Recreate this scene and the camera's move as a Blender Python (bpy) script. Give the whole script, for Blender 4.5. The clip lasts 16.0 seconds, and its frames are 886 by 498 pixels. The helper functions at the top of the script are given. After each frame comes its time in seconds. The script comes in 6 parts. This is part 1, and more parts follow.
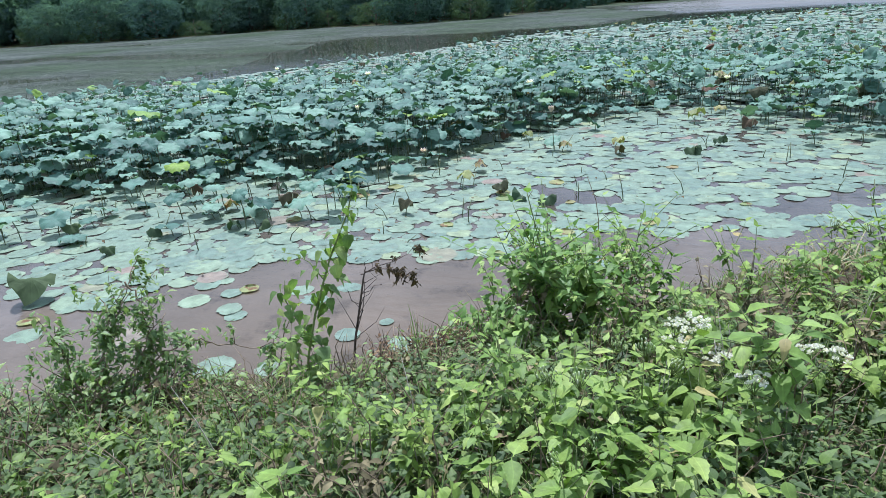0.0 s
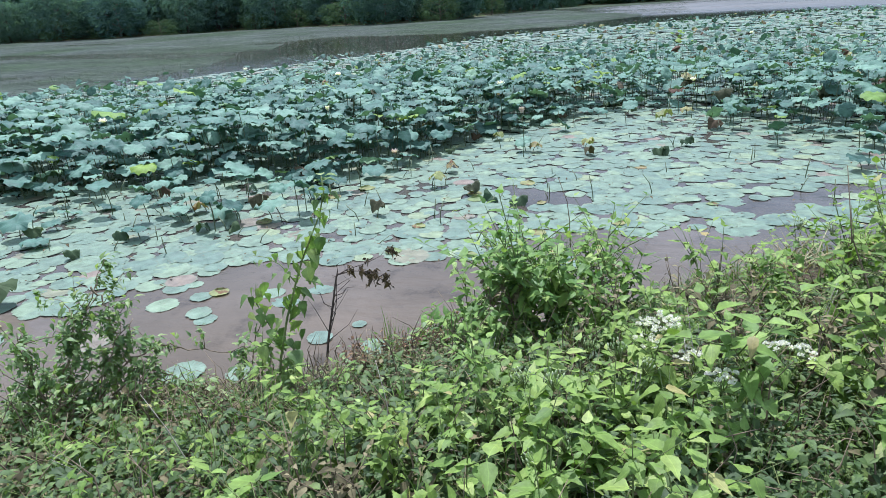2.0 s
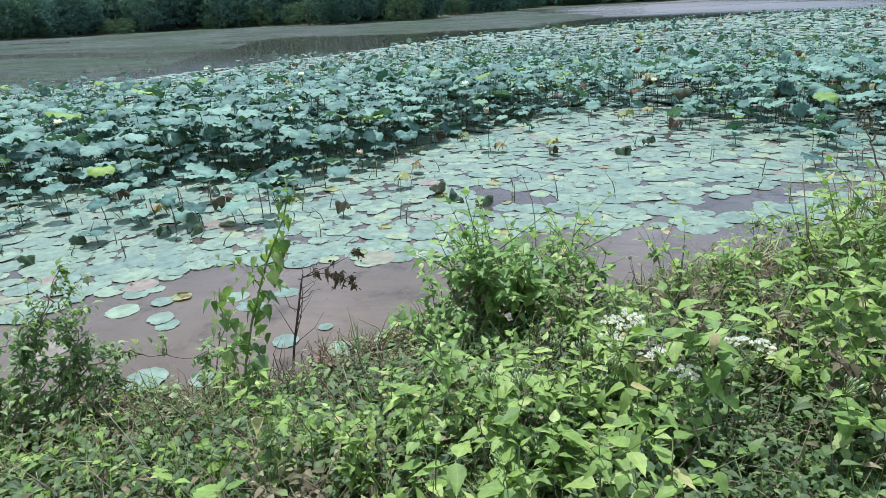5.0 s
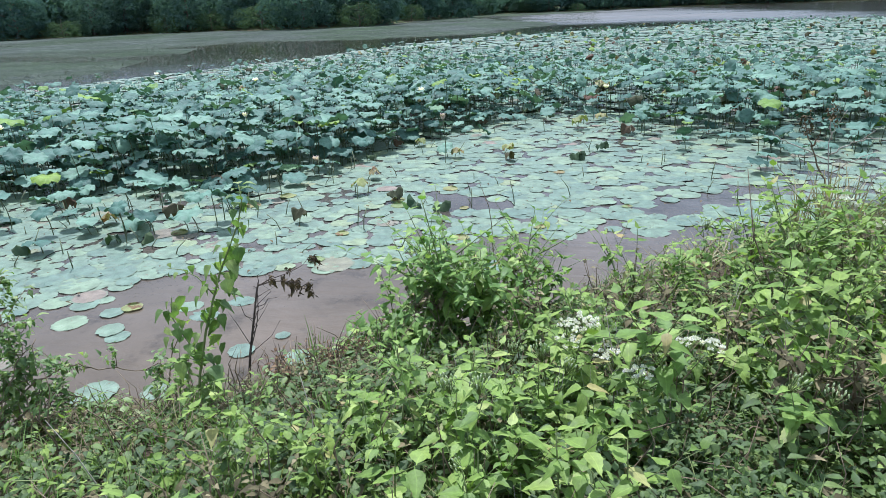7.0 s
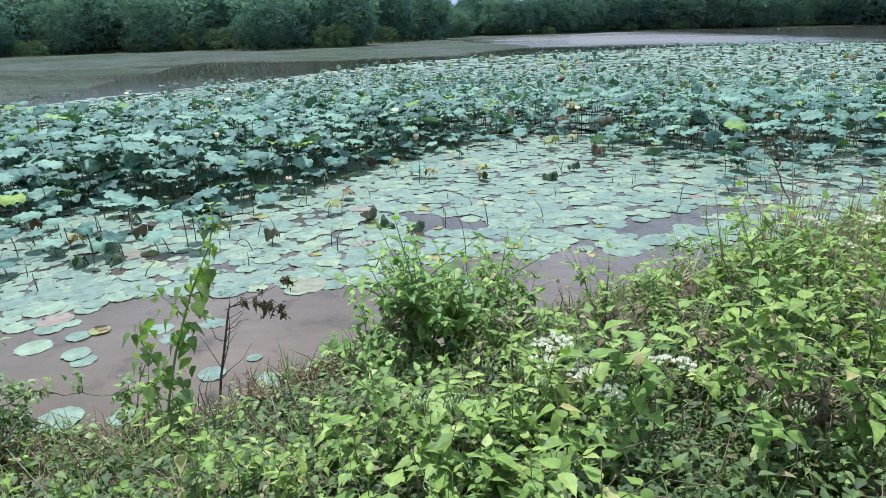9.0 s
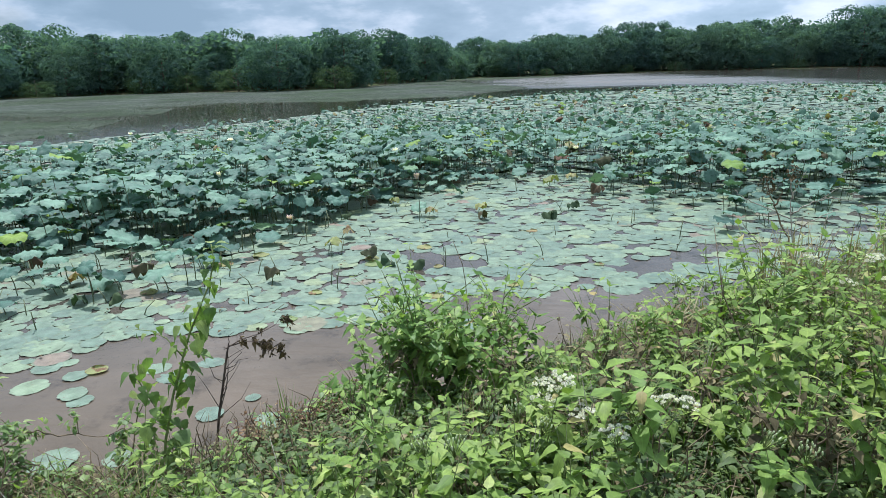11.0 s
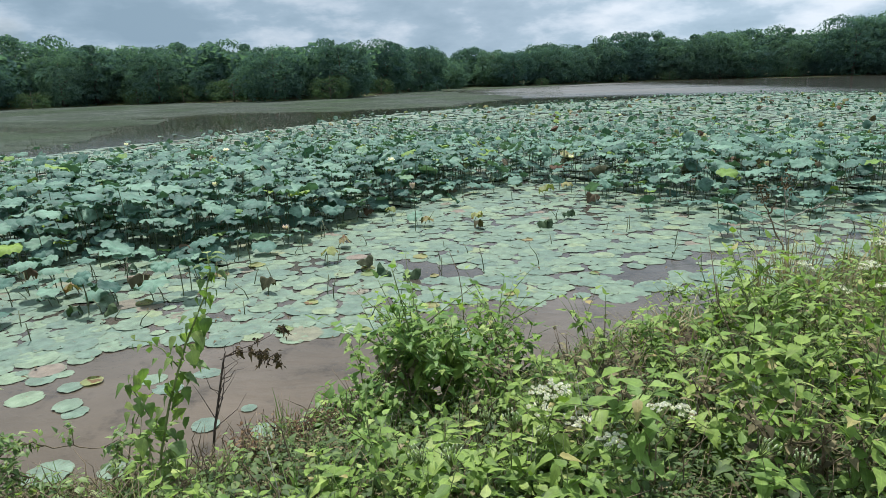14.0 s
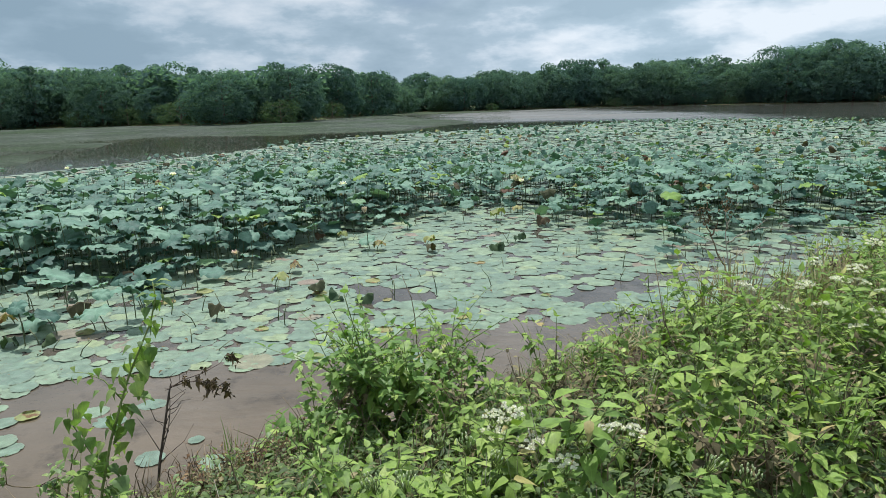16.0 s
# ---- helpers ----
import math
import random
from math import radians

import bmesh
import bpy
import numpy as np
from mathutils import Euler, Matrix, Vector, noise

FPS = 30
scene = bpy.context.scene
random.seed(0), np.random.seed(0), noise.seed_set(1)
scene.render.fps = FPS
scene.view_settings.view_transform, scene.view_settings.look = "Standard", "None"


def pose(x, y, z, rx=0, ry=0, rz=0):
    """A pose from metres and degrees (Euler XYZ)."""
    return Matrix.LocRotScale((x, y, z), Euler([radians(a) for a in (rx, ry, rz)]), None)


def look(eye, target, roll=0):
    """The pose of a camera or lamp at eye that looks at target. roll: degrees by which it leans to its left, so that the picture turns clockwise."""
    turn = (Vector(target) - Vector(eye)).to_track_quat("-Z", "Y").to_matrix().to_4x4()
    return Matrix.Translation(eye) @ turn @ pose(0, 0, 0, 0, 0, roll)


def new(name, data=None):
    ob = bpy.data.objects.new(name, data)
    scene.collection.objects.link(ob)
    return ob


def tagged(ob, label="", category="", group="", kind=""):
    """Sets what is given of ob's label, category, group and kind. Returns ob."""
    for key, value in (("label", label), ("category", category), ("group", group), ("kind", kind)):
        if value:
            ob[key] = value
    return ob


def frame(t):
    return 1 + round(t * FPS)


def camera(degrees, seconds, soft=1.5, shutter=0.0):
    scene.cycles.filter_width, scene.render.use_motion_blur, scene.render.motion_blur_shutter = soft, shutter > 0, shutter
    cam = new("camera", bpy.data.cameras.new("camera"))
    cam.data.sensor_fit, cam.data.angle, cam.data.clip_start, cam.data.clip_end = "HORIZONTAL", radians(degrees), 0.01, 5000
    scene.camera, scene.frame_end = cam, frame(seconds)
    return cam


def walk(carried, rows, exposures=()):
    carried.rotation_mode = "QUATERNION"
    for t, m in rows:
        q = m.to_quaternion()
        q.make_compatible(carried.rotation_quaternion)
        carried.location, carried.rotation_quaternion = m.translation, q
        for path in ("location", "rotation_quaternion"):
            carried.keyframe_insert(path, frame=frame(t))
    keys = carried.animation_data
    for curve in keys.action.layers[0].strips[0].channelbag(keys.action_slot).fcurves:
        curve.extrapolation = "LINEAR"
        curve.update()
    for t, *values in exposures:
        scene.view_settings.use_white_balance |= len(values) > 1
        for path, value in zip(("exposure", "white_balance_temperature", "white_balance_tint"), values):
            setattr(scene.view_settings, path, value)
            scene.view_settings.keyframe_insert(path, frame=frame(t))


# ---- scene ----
cam = camera(67.58, 16.0, 0.55)
PATH = [
    (0.0, pose(-0.005, 0.013, 2.279, 69.71, 3.37, 15.43)),
    (0.5, pose(-0.009, 0.014, 2.282, 69.68, 3.17, 14.55)),
    (1.0, pose(-0.010, 0.012, 2.284, 69.68, 3.10, 13.79)),
    (1.5, pose(-0.011, 0.013, 2.284, 69.67, 3.05, 13.36)),
    (2.0, pose(-0.012, 0.014, 2.284, 69.63, 2.93, 12.97)),
    (2.5, pose(-0.013, 0.014, 2.286, 69.60, 2.88, 12.62)),
    (3.0, pose(-0.015, 0.008, 2.288, 69.58, 2.78, 11.93)),
    (3.5, pose(-0.016, 0.008, 2.290, 69.50, 2.73, 11.52)),
    (4.0, pose(-0.016, 0.013, 2.289, 69.50, 2.64, 10.98)),
    (6.5, pose(-0.005, 0.023, 2.286, 69.66, 2.23, 7.70)),
    (7.0, pose(-0.005, 0.020, 2.286, 69.86, 1.98, 6.42)),
    (7.5, pose(-0.004, 0.021, 2.287, 69.99, 1.78, 5.48)),
    (8.0, pose(-0.004, 0.019, 2.291, 70.27, 1.60, 4.68)),
    (8.5, pose(-0.004, 0.018, 2.292, 70.75, 1.54, 4.40)),
    (9.0, pose(-0.002, 0.018, 2.291, 71.50, 1.48, 4.23)),
    (11.5, pose(-0.005, 0.012, 2.291, 75.07, 1.60, 4.25)),
    (12.0, pose(-0.005, 0.009, 2.289, 75.08, 1.70, 4.31)),
    (12.5, pose(-0.003, 0.010, 2.292, 74.95, 1.74, 4.39)),
    (13.0, pose(-0.003, 0.012, 2.290, 74.99, 1.72, 4.40)),
    (13.5, pose(-0.003, 0.008, 2.294, 75.17, 1.70, 4.25)),
    (14.0, pose(-0.003, 0.006, 2.294, 75.61, 1.68, 3.82)),
    (14.5, pose(-0.001, 0.004, 2.299, 76.27, 1.50, 2.26)),
    (15.0, pose(-0.001, 0.001, 2.299, 76.75, 1.37, 1.17)),
    (15.5, pose(0.001, -0.001, 2.300, 77.16, 1.33, 0.35)),
    (16.0, pose(0.000, 0.000, 2.300, 77.53, 1.27, -0.28)),
]
EXPOSURES = [(0.0, 0.72, 5350, 18), (6.5, 0.71, 5380, 17), (9.2, 0.76, 5420, 16), (11.5, 0.51, 5720, 13), (16.0, 0.41, 6020, 10)]
walk(cam, PATH, EXPOSURES)

# ---- sky, sun ----
SUN_ELEV, SUN_AZ = radians(66), radians(-25)  # azimuth from +y towards +x
world = bpy.data.worlds.new("sky")
scene.world = world
world.use_nodes = True
wn, wl = world.node_tree.nodes, world.node_tree.links
background = wn["Background"]
sky = wn.new("ShaderNodeTexSky")
sky.sky_type = "NISHITA"
sky.sun_disc = False
sky.sun_elevation, sky.sun_rotation = SUN_ELEV, SUN_AZ
sky.dust_density = 1.4
w_coord = wn.new("ShaderNodeTexCoord")
w_map = wn.new("ShaderNodeMapping")
w_map.inputs["Scale"].default_value = (1.0, 1.0, 2.7)
w_map.inputs["Location"].default_value = (1.35, 0.6, 0.45)
wl.new(w_coord.outputs["Generated"], w_map.inputs["Vector"])


def world_noise(scale, detail, rough):
    n = wn.new("ShaderNodeTexNoise")
    n.inputs["Scale"].default_value = scale
    n.inputs["Detail"].default_value = detail
    n.inputs["Roughness"].default_value = rough
    wl.new(w_map.outputs[0], n.inputs["Vector"])
    return n


def world_ramp(source, stops):
    r = wn.new("ShaderNodeValToRGB")
    els = r.color_ramp.elements
    while len(els) < len(stops):
        els.new(0.5)
    for e, (p, c) in zip(els, stops):
        e.position, e.color = p, (*c, 1)
    wl.new(source, r.inputs[0])
    return r


cover = world_ramp(world_noise(3.4, 7, 0.55).outputs["Fac"], [(0.30, (0, 0, 0)), (0.44, (1, 1, 1))])
tone = world_ramp(world_noise(5.2, 9, 0.55).outputs["Fac"], [(0.38, (4.7, 6.0, 6.8)), (0.48, (5.7, 7.0, 7.8)), (0.53, (7.6, 8.6, 9.2)), (0.61, (9.9, 10.4, 10.6))])
w_mix = wn.new("ShaderNodeMix")
w_mix.data_type = "RGBA"
wl.new(cover.outputs[0], w_mix.inputs[0])
wl.new(sky.outputs[0], w_mix.inputs[6])
wl.new(tone.outputs[0], w_mix.inputs[7])
high = wn.new("ShaderNodeSeparateXYZ")
wl.new(w_coord.outputs["Generated"], high.inputs[0])
side = wn.new("ShaderNodeMath")
side.operation = "MULTIPLY_ADD"
wl.new(high.outputs[0], side.inputs[0])
side.inputs[1].default_value = side.inputs[2].default_value = 0.5
bank = world_ramp(side.outputs[0], [(0.25, (0.8, 0.84, 0.87)), (0.5, (0.98, 0.98, 0.99)), (0.62, (1.12, 1.12, 1.12))])  # a heavier cloud bank to the west
lift = world_ramp(high.outputs[2], [(0.22, (1, 1, 1)), (0.55, (1.7, 1.65, 1.6))])  # thinner, brighter cloud overhead
w_lift = wn.new("ShaderNodeMix")
w_lift.data_type, w_lift.blend_type = "RGBA", "MULTIPLY"
w_lift.inputs[0].default_value = 1.0
wl.new(w_mix.outputs[2], w_lift.inputs[6])
wl.new(lift.outputs[0], w_lift.inputs[7])
w_bank = wn.new("ShaderNodeMix")
w_bank.data_type, w_bank.blend_type = "RGBA", "MULTIPLY"
w_bank.inputs[0].default_value = 1.0
wl.new(w_lift.outputs[2], w_bank.inputs[6])
wl.new(bank.outputs[0], w_bank.inputs[7])
wl.new(w_bank.outputs[2], background.inputs["Color"])
background.inputs["Strength"].default_value = 0.058

sun = new("sun", bpy.data.lights.new("sun", "SUN"))
sun.data.energy, sun.data.angle, sun.data.color = 4.3, radians(0.8), (1.0, 0.95, 0.87)
toward = Vector((math.sin(SUN_AZ) * math.cos(SUN_ELEV), math.cos(SUN_AZ) * math.cos(SUN_ELEV), math.sin(SUN_ELEV)))
sun.matrix_world = look(toward * 60, (0, 0, 0))

rng = np.random.default_rng(11)


# ---- materials ----
class Shade:
    """A node material with a Principled shader and short ways to add nodes."""

    def __init__(self, name, rough=0.6, spec=0.5):
        self.mat = bpy.data.materials.new(name)
        self.mat.use_nodes = True
        self.tree = self.mat.node_tree
        self.bsdf = self.tree.nodes["Principled BSDF"]
        self.out = self.tree.nodes["Material Output"]
        self.bsdf.inputs["Roughness"].default_value = rough
        self.bsdf.inputs["Specular IOR Level"].default_value = spec

    def node(self, kind):
        return self.tree.nodes.new(kind)

    def link(self, a, b):
        self.tree.links.new(a, b)

    def value(self, op, a, b=None):
        n = self.node("ShaderNodeMath")
        n.operation = op
        for i, v in enumerate((a, b)):
            if v is None:
                continue
            if isinstance(v, (int, float)):
                n.inputs[i].default_value = v
            else:
                self.link(v, n.inputs[i])
        return n.outputs[0]

    def coord(self, which="Object"):
        return self.node("ShaderNodeTexCoord").outputs[which]

    def noise(self, scale, detail=4, rough=0.55, vector=None, stretch=None):
        n = self.node("ShaderNodeTexNoise")
        n.inputs["Scale"].default_value = scale
        n.inputs["Detail"].default_value = detail
        n.inputs["Roughness"].default_value = rough
        v = vector or self.coord()
        if stretch:
            m = self.node("ShaderNodeMapping")
            m.inputs["Scale"].default_value = stretch
            self.link(v, m.inputs["Vector"])
            v = m.outputs[0]
        self.link(v, n.inputs["Vector"])
        return n.outputs["Fac"]

    def ramp(self, fac, stops):
        r = self.node("ShaderNodeValToRGB")
        els = r.color_ramp.elements
        while len(els) < len(stops):
            els.new(0.5)
        for e, (p, c) in zip(els, stops):
            e.position = p
            e.color = (*c, 1) if isinstance(c, tuple) else (c, c, c, 1)
        self.link(fac, r.inputs[0])
        return r.outputs[0]

    def mix(self, fac, a, b, blend="MIX"):
        m = self.node("ShaderNodeMix")
        m.data_type, m.blend_type = "RGBA", blend
        for i, v in ((0, fac), (6, a), (7, b)):
            if isinstance(v, (int, float)):
                m.inputs[i].default_value = v
            elif isinstance(v, tuple):
                m.inputs[i].default_value = (*v, 1)
            else:
                self.link(v, m.inputs[i])
        return m.outputs[2]

    def colour(self, c):
        if isinstance(c, tuple):
            self.bsdf.inputs["Base Color"].default_value = (*c, 1)
        else:
            self.link(c, self.bsdf.inputs["Base Color"])

    def bump(self, height, strength, distance):
        b = self.node("ShaderNodeBump")
        b.inputs["Strength"].default_value = strength
        b.inputs["Distance"].default_value = distance
        self.link(height, b.inputs["Height"])
        self.link(b.outputs[0], self.bsdf.inputs["Normal"])

    def own(self):
        """A number of its own for every object and every loose piece."""
        a = self.node("ShaderNodeObjectInfo").outputs["Random"]
        b = self.node("ShaderNodeNewGeometry").outputs["Random Per Island"]
        return self.value("FRACT", self.value("ADD", a, b))

    def thin(self, colour, share):
        """Lets light through, as a leaf does."""
        t = self.node("ShaderNodeBsdfTranslucent")
        if isinstance(colour, tuple):
            t.inputs["Color"].default_value = (*colour, 1)
        else:
            self.link(colour, t.inputs["Color"])
        m = self.node("ShaderNodeMixShader")
        m.inputs[0].default_value = share
        self.link(self.bsdf.outputs[0], m.inputs[1])
        self.link(t.outputs[0], m.inputs[2])
        self.link(m.outputs[0], self.out.inputs["Surface"])


def leaf_mat(name, stops, rough=0.5, spec=0.4, share=0.3, grain=9.0, veins=None, spots=None, tint=None, patch=None, rim=None):
    s = Shade(name, rough, spec)
    col = s.ramp(s.own(), stops)
    pos = s.node("ShaderNodeNewGeometry").outputs["Position"]
    blotch = s.ramp(s.noise(grain, 5, 0.55, pos), [(0.3, 0.68), (0.7, 1.2)])
    col = s.mix(1.0, col, blotch, "MULTIPLY")
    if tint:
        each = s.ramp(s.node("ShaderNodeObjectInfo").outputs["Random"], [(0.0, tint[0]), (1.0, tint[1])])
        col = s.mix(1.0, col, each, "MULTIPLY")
    if patch:
        col = s.mix(1.0, col, s.ramp(s.noise(patch[0], 3, 0.5, pos), [(0.34, patch[1]), (0.66, patch[2])]), "MULTIPLY")
    if veins:
        uv = s.node("ShaderNodeSeparateXYZ")
        s.link(s.coord("UV"), uv.inputs[0])
        u, v = uv.outputs[0], uv.outputs[1]
        if veins == "disc":
            ang = s.value("MULTIPLY", s.value("ARCTAN2", v, u), 10.0)
            line = s.value("POWER", s.value("ABSOLUTE", s.value("COSINE", ang)), 14.0)
            rad = s.value("SQRT", s.value("ADD", s.value("MULTIPLY", u, u), s.value("MULTIPLY", v, v)))
            hub = s.ramp(rad, [(0.0, 1.0), (0.08, 0.25), (1.0, 0.12)])
            fac = s.value("MAXIMUM", s.value("MULTIPLY", line, 0.16), s.value("MULTIPLY", hub, 0.6))
        else:
            side = s.value("ABSOLUTE", u)
            mid = s.value("LESS_THAN", side, 0.05)
            wave = s.value("SINE", s.value("MULTIPLY", s.value("SUBTRACT", v, s.value("MULTIPLY", side, 0.5)), 38.0))
            fac = s.value("MAXIMUM", s.value("MULTIPLY", mid, 0.4), s.value("MULTIPLY", s.value("GREATER_THAN", wave, 0.9), 0.12))
        light = s.mix(1.0, col, (1.5, 1.45, 1.3), "MULTIPLY")
        col = s.mix(fac, col, light)
    if rim:
        col = s.mix(s.ramp(rad, [(0.90, 0.0), (0.985, 0.8)]), col, rim)
    if spots:
        sp = s.ramp(s.noise(spots[0], 6, 0.65, pos), [(spots[1], 0.0), (spots[1] + 0.06, 1.0)])
        col = s.mix(sp, col, spots[2])
    s.colour(col)
    relief = s.noise(grain * 5, 3, 0.55, pos)
    if veins == "disc":
        relief = s.value("ADD", relief, s.value("MULTIPLY", line, 0.6))
    s.bump(relief, 0.3, 0.012 if veins == "disc" else 0.004)
    if share:
        s.thin(s.mix(1.0, col, (1.12, 1.3, 0.62), "MULTIPLY"), share)
    return s.mat


def plain_mat(name, a, b, scale, rough=0.8, spec=0.3, stretch=None, bump=0.4, depth=0.01):
    s = Shade(name, rough, spec)
    n = s.noise(scale, 6, 0.6, stretch=stretch)
    s.colour(s.ramp(s.value("ADD", n, s.value("MULTIPLY", s.value("SUBTRACT", s.own(), 0.5), 0.25)), [(0.3, a), (0.7, b)]))
    s.bump(n, bump, depth)
    return s.mat


M_PAD = leaf_mat("floating_pad_leaf", [(0, (0.099, 0.148, 0.112)), (0.3, (0.117, 0.169, 0.121)), (0.7, (0.140, 0.193, 0.130)), (0.92, (0.166, 0.221, 0.138)), (0.965, (0.196, 0.233, 0.122)), (0.98, (0.158, 0.143, 0.101)), (1, (0.180, 0.138, 0.106))],
                 0.5, 0.3, 0.0, 9.0, "disc", (24.0, 0.62, (0.13, 0.11, 0.06)), rim=(0.116, 0.148, 0.092))
M_LOTUS = leaf_mat("lotus_leaf_wax", [(0, (0.041, 0.091, 0.071)), (0.5, (0.093, 0.173, 0.130)), (0.955, (0.164, 0.266, 0.190)), (0.97, (0.119, 0.205, 0.043)), (1, (0.184, 0.270, 0.049))],
                   0.6, 0.2, 0.15, 5.0, "disc")
M_LOTUS_YELLOW = leaf_mat("lotus_leaf_yellowing", [(0.0, (0.16, 0.21, 0.08)), (0.5, (0.24, 0.25, 0.09)), (1.0, (0.22, 0.17, 0.08))], 0.6, 0.3, 0.2, 8.0, "disc", (9.0, 0.55, (0.14, 0.07, 0.03)))
M_LOTUS_BROWN = leaf_mat("lotus_leaf_withered", [(0.0, (0.06, 0.068, 0.035)), (0.5, (0.08, 0.068, 0.038)), (1.0, (0.11, 0.062, 0.042))], 0.75, 0.2, 0.15, 10.0, "disc")
M_LOTUS_DARK = leaf_mat("lotus_leaf_underside", [(0.0, (0.035, 0.065, 0.038)), (1.0, (0.075, 0.105, 0.05))], 0.75, 0.12, 0.2, 8.0, "disc")
M_STALK = plain_mat("lotus_stalk_skin", (0.05, 0.075, 0.03), (0.11, 0.12, 0.06), 12, 0.7)
M_PETAL = leaf_mat("lotus_petal", [(0.0, (0.82, 0.80, 0.74)), (1.0, (0.85, 0.72, 0.70))], 0.5, 0.3, 0.3, 6.0)
M_PETAL_PINK = leaf_mat("lotus_petal_pink", [(0.0, (0.70, 0.50, 0.50)), (1.0, (0.8, 0.68, 0.66))], 0.5, 0.3, 0.3, 6.0)
M_WEED = leaf_mat("weed_leaf", [(0, (0.125, 0.196, 0.042)), (0.5, (0.195, 0.280, 0.060)), (0.9, (0.268, 0.355, 0.083)), (0.97, (0.341, 0.408, 0.125)), (1, (0.368, 0.285, 0.125))], 0.52, 0.22, 0.32, 24.0, "blade", patch=(1.3, (0.80, 0.90, 0.9), (1.06, 1.03, 0.95)))
M_BUSH = leaf_mat("bush_leaf", [(0, (0.096, 0.181, 0.038)), (0.5, (0.153, 0.254, 0.054)), (0.9, (0.232, 0.339, 0.079)), (1, (0.339, 0.418, 0.113))], 0.5, 0.26, 0.34, 24.0, "blade")
M_WEED_DARK = leaf_mat("shrub_leaf", [(0.0, (0.10, 0.165, 0.055)), (0.6, (0.18, 0.265, 0.085)), (1.0, (0.29, 0.36, 0.12))], 0.5, 0.45, 0.42, 30.0, "blade")
M_VINE = leaf_mat("vine_leaf", [(0.0, (0.10, 0.165, 0.045)), (0.6, (0.17, 0.255, 0.07)), (1.0, (0.30, 0.36, 0.12))], 0.5, 0.4, 0.42, 22.0, "blade", (20.0, 0.7, (0.16, 0.11, 0.04)))
M_HERB = leaf_mat("herb_leaf", [(0.0, (0.07, 0.115, 0.03)), (0.6, (0.135, 0.20, 0.048)), (1.0, (0.23, 0.29, 0.075))], 0.55, 0.3, 0.3, 30.0, "blade")
# leaf colours darkened to stand in for the shade in gaps between weeds
M_SHADED_COVER = leaf_mat("shaded_low_leaf", [(0.0, (0.038, 0.066, 0.019)), (0.6, (0.078, 0.124, 0.034)), (1.0, (0.15, 0.205, 0.055))], 0.6, 0.3, 0.25, 30.0, "blade")
M_WITHER = leaf_mat("withered_leaf", [(0.0, (0.06, 0.045, 0.025)), (1.0, (0.14, 0.10, 0.05))], 0.85, 0.2, 0.1, 30.0)
M_DRYLEAF = leaf_mat("dry_litter", [(0.0, (0.055, 0.048, 0.024)), (0.6, (0.13, 0.112, 0.055)), (1.0, (0.27, 0.23, 0.125))], 0.85, 0.2, 0.15, 30.0)
M_STEM = plain_mat("weed_stem", (0.10, 0.13, 0.04), (0.20, 0.24, 0.08), 20, 0.7)
M_TWIG = plain_mat("dry_twig", (0.095, 0.070, 0.042), (0.23, 0.175, 0.11), 25, 0.85)
M_DEAD = plain_mat("dead_stem", (0.045, 0.034, 0.028), (0.125, 0.092, 0.072), 25, 0.9)
M_RUST = leaf_mat("rusty_leaf", [(0.0, (0.07, 0.042, 0.022)), (0.6, (0.145, 0.085, 0.045)), (1.0, (0.26, 0.17, 0.09))], 0.85, 0.2, 0.2, 30.0)
M_STRAW = leaf_mat("straw", [(0.0, (0.20, 0.165, 0.085)), (0.6, (0.32, 0.27, 0.15)), (1.0, (0.44, 0.39, 0.24))], 0.8, 0.2, 0.2, 20.0)
M_PALE = plain_mat("bleached_twig", (0.25, 0.22, 0.175), (0.46, 0.41, 0.34), 25, 0.8)
M_FLUFF = leaf_mat("flower_fluff", [(0.0, (0.74, 0.68, 0.66)), (1.0, (0.86, 0.83, 0.80))], 0.8, 0.2, 0.3, 40.0)
M_BUD = leaf_mat("flower_bud", [(0.0, (0.36, 0.45, 0.2)), (1.0, (0.55, 0.58, 0.36))], 0.6, 0.3, 0.2, 40.0)
M_GRASS = leaf_mat("grass_blade", [(0.0, (0.10, 0.19, 0.035)), (0.6, (0.17, 0.27, 0.06)), (1.0, (0.34, 0.31, 0.14))], 0.6, 0.3, 0.3, 20.0)
M_REED = leaf_mat("reed_blade", [(0.0, (0.048, 0.062, 0.047)), (0.6, (0.080, 0.096, 0.076)), (1.0, (0.125, 0.140, 0.112))], 0.7, 0.3, 0.2, 3.0)
# aerial haze is put into this leaf colour, bluer and paler than the foliage
M_HAZY_CROWN = leaf_mat("hazy_tree_foliage", [(0.0, (0.094, 0.156, 0.142)), (0.5, (0.122, 0.196, 0.172)), (1.0, (0.150, 0.228, 0.186))], 0.95, 0.02, 0.5, 0.4, tint=((0.66, 0.72, 0.82), (1.05, 1.04, 1.0)))
M_CROWN_PALE = leaf_mat("scrub_foliage", [(0.0, (0.06, 0.10, 0.05)), (1.0, (0.10, 0.155, 0.07))], 0.85, 0.1, 0.25, 0.4)
M_BARK = plain_mat("bark", (0.07, 0.055, 0.04), (0.17, 0.14, 0.11), 6, 0.9, 0.2, (1, 1, 0.2), 0.8, 0.03)


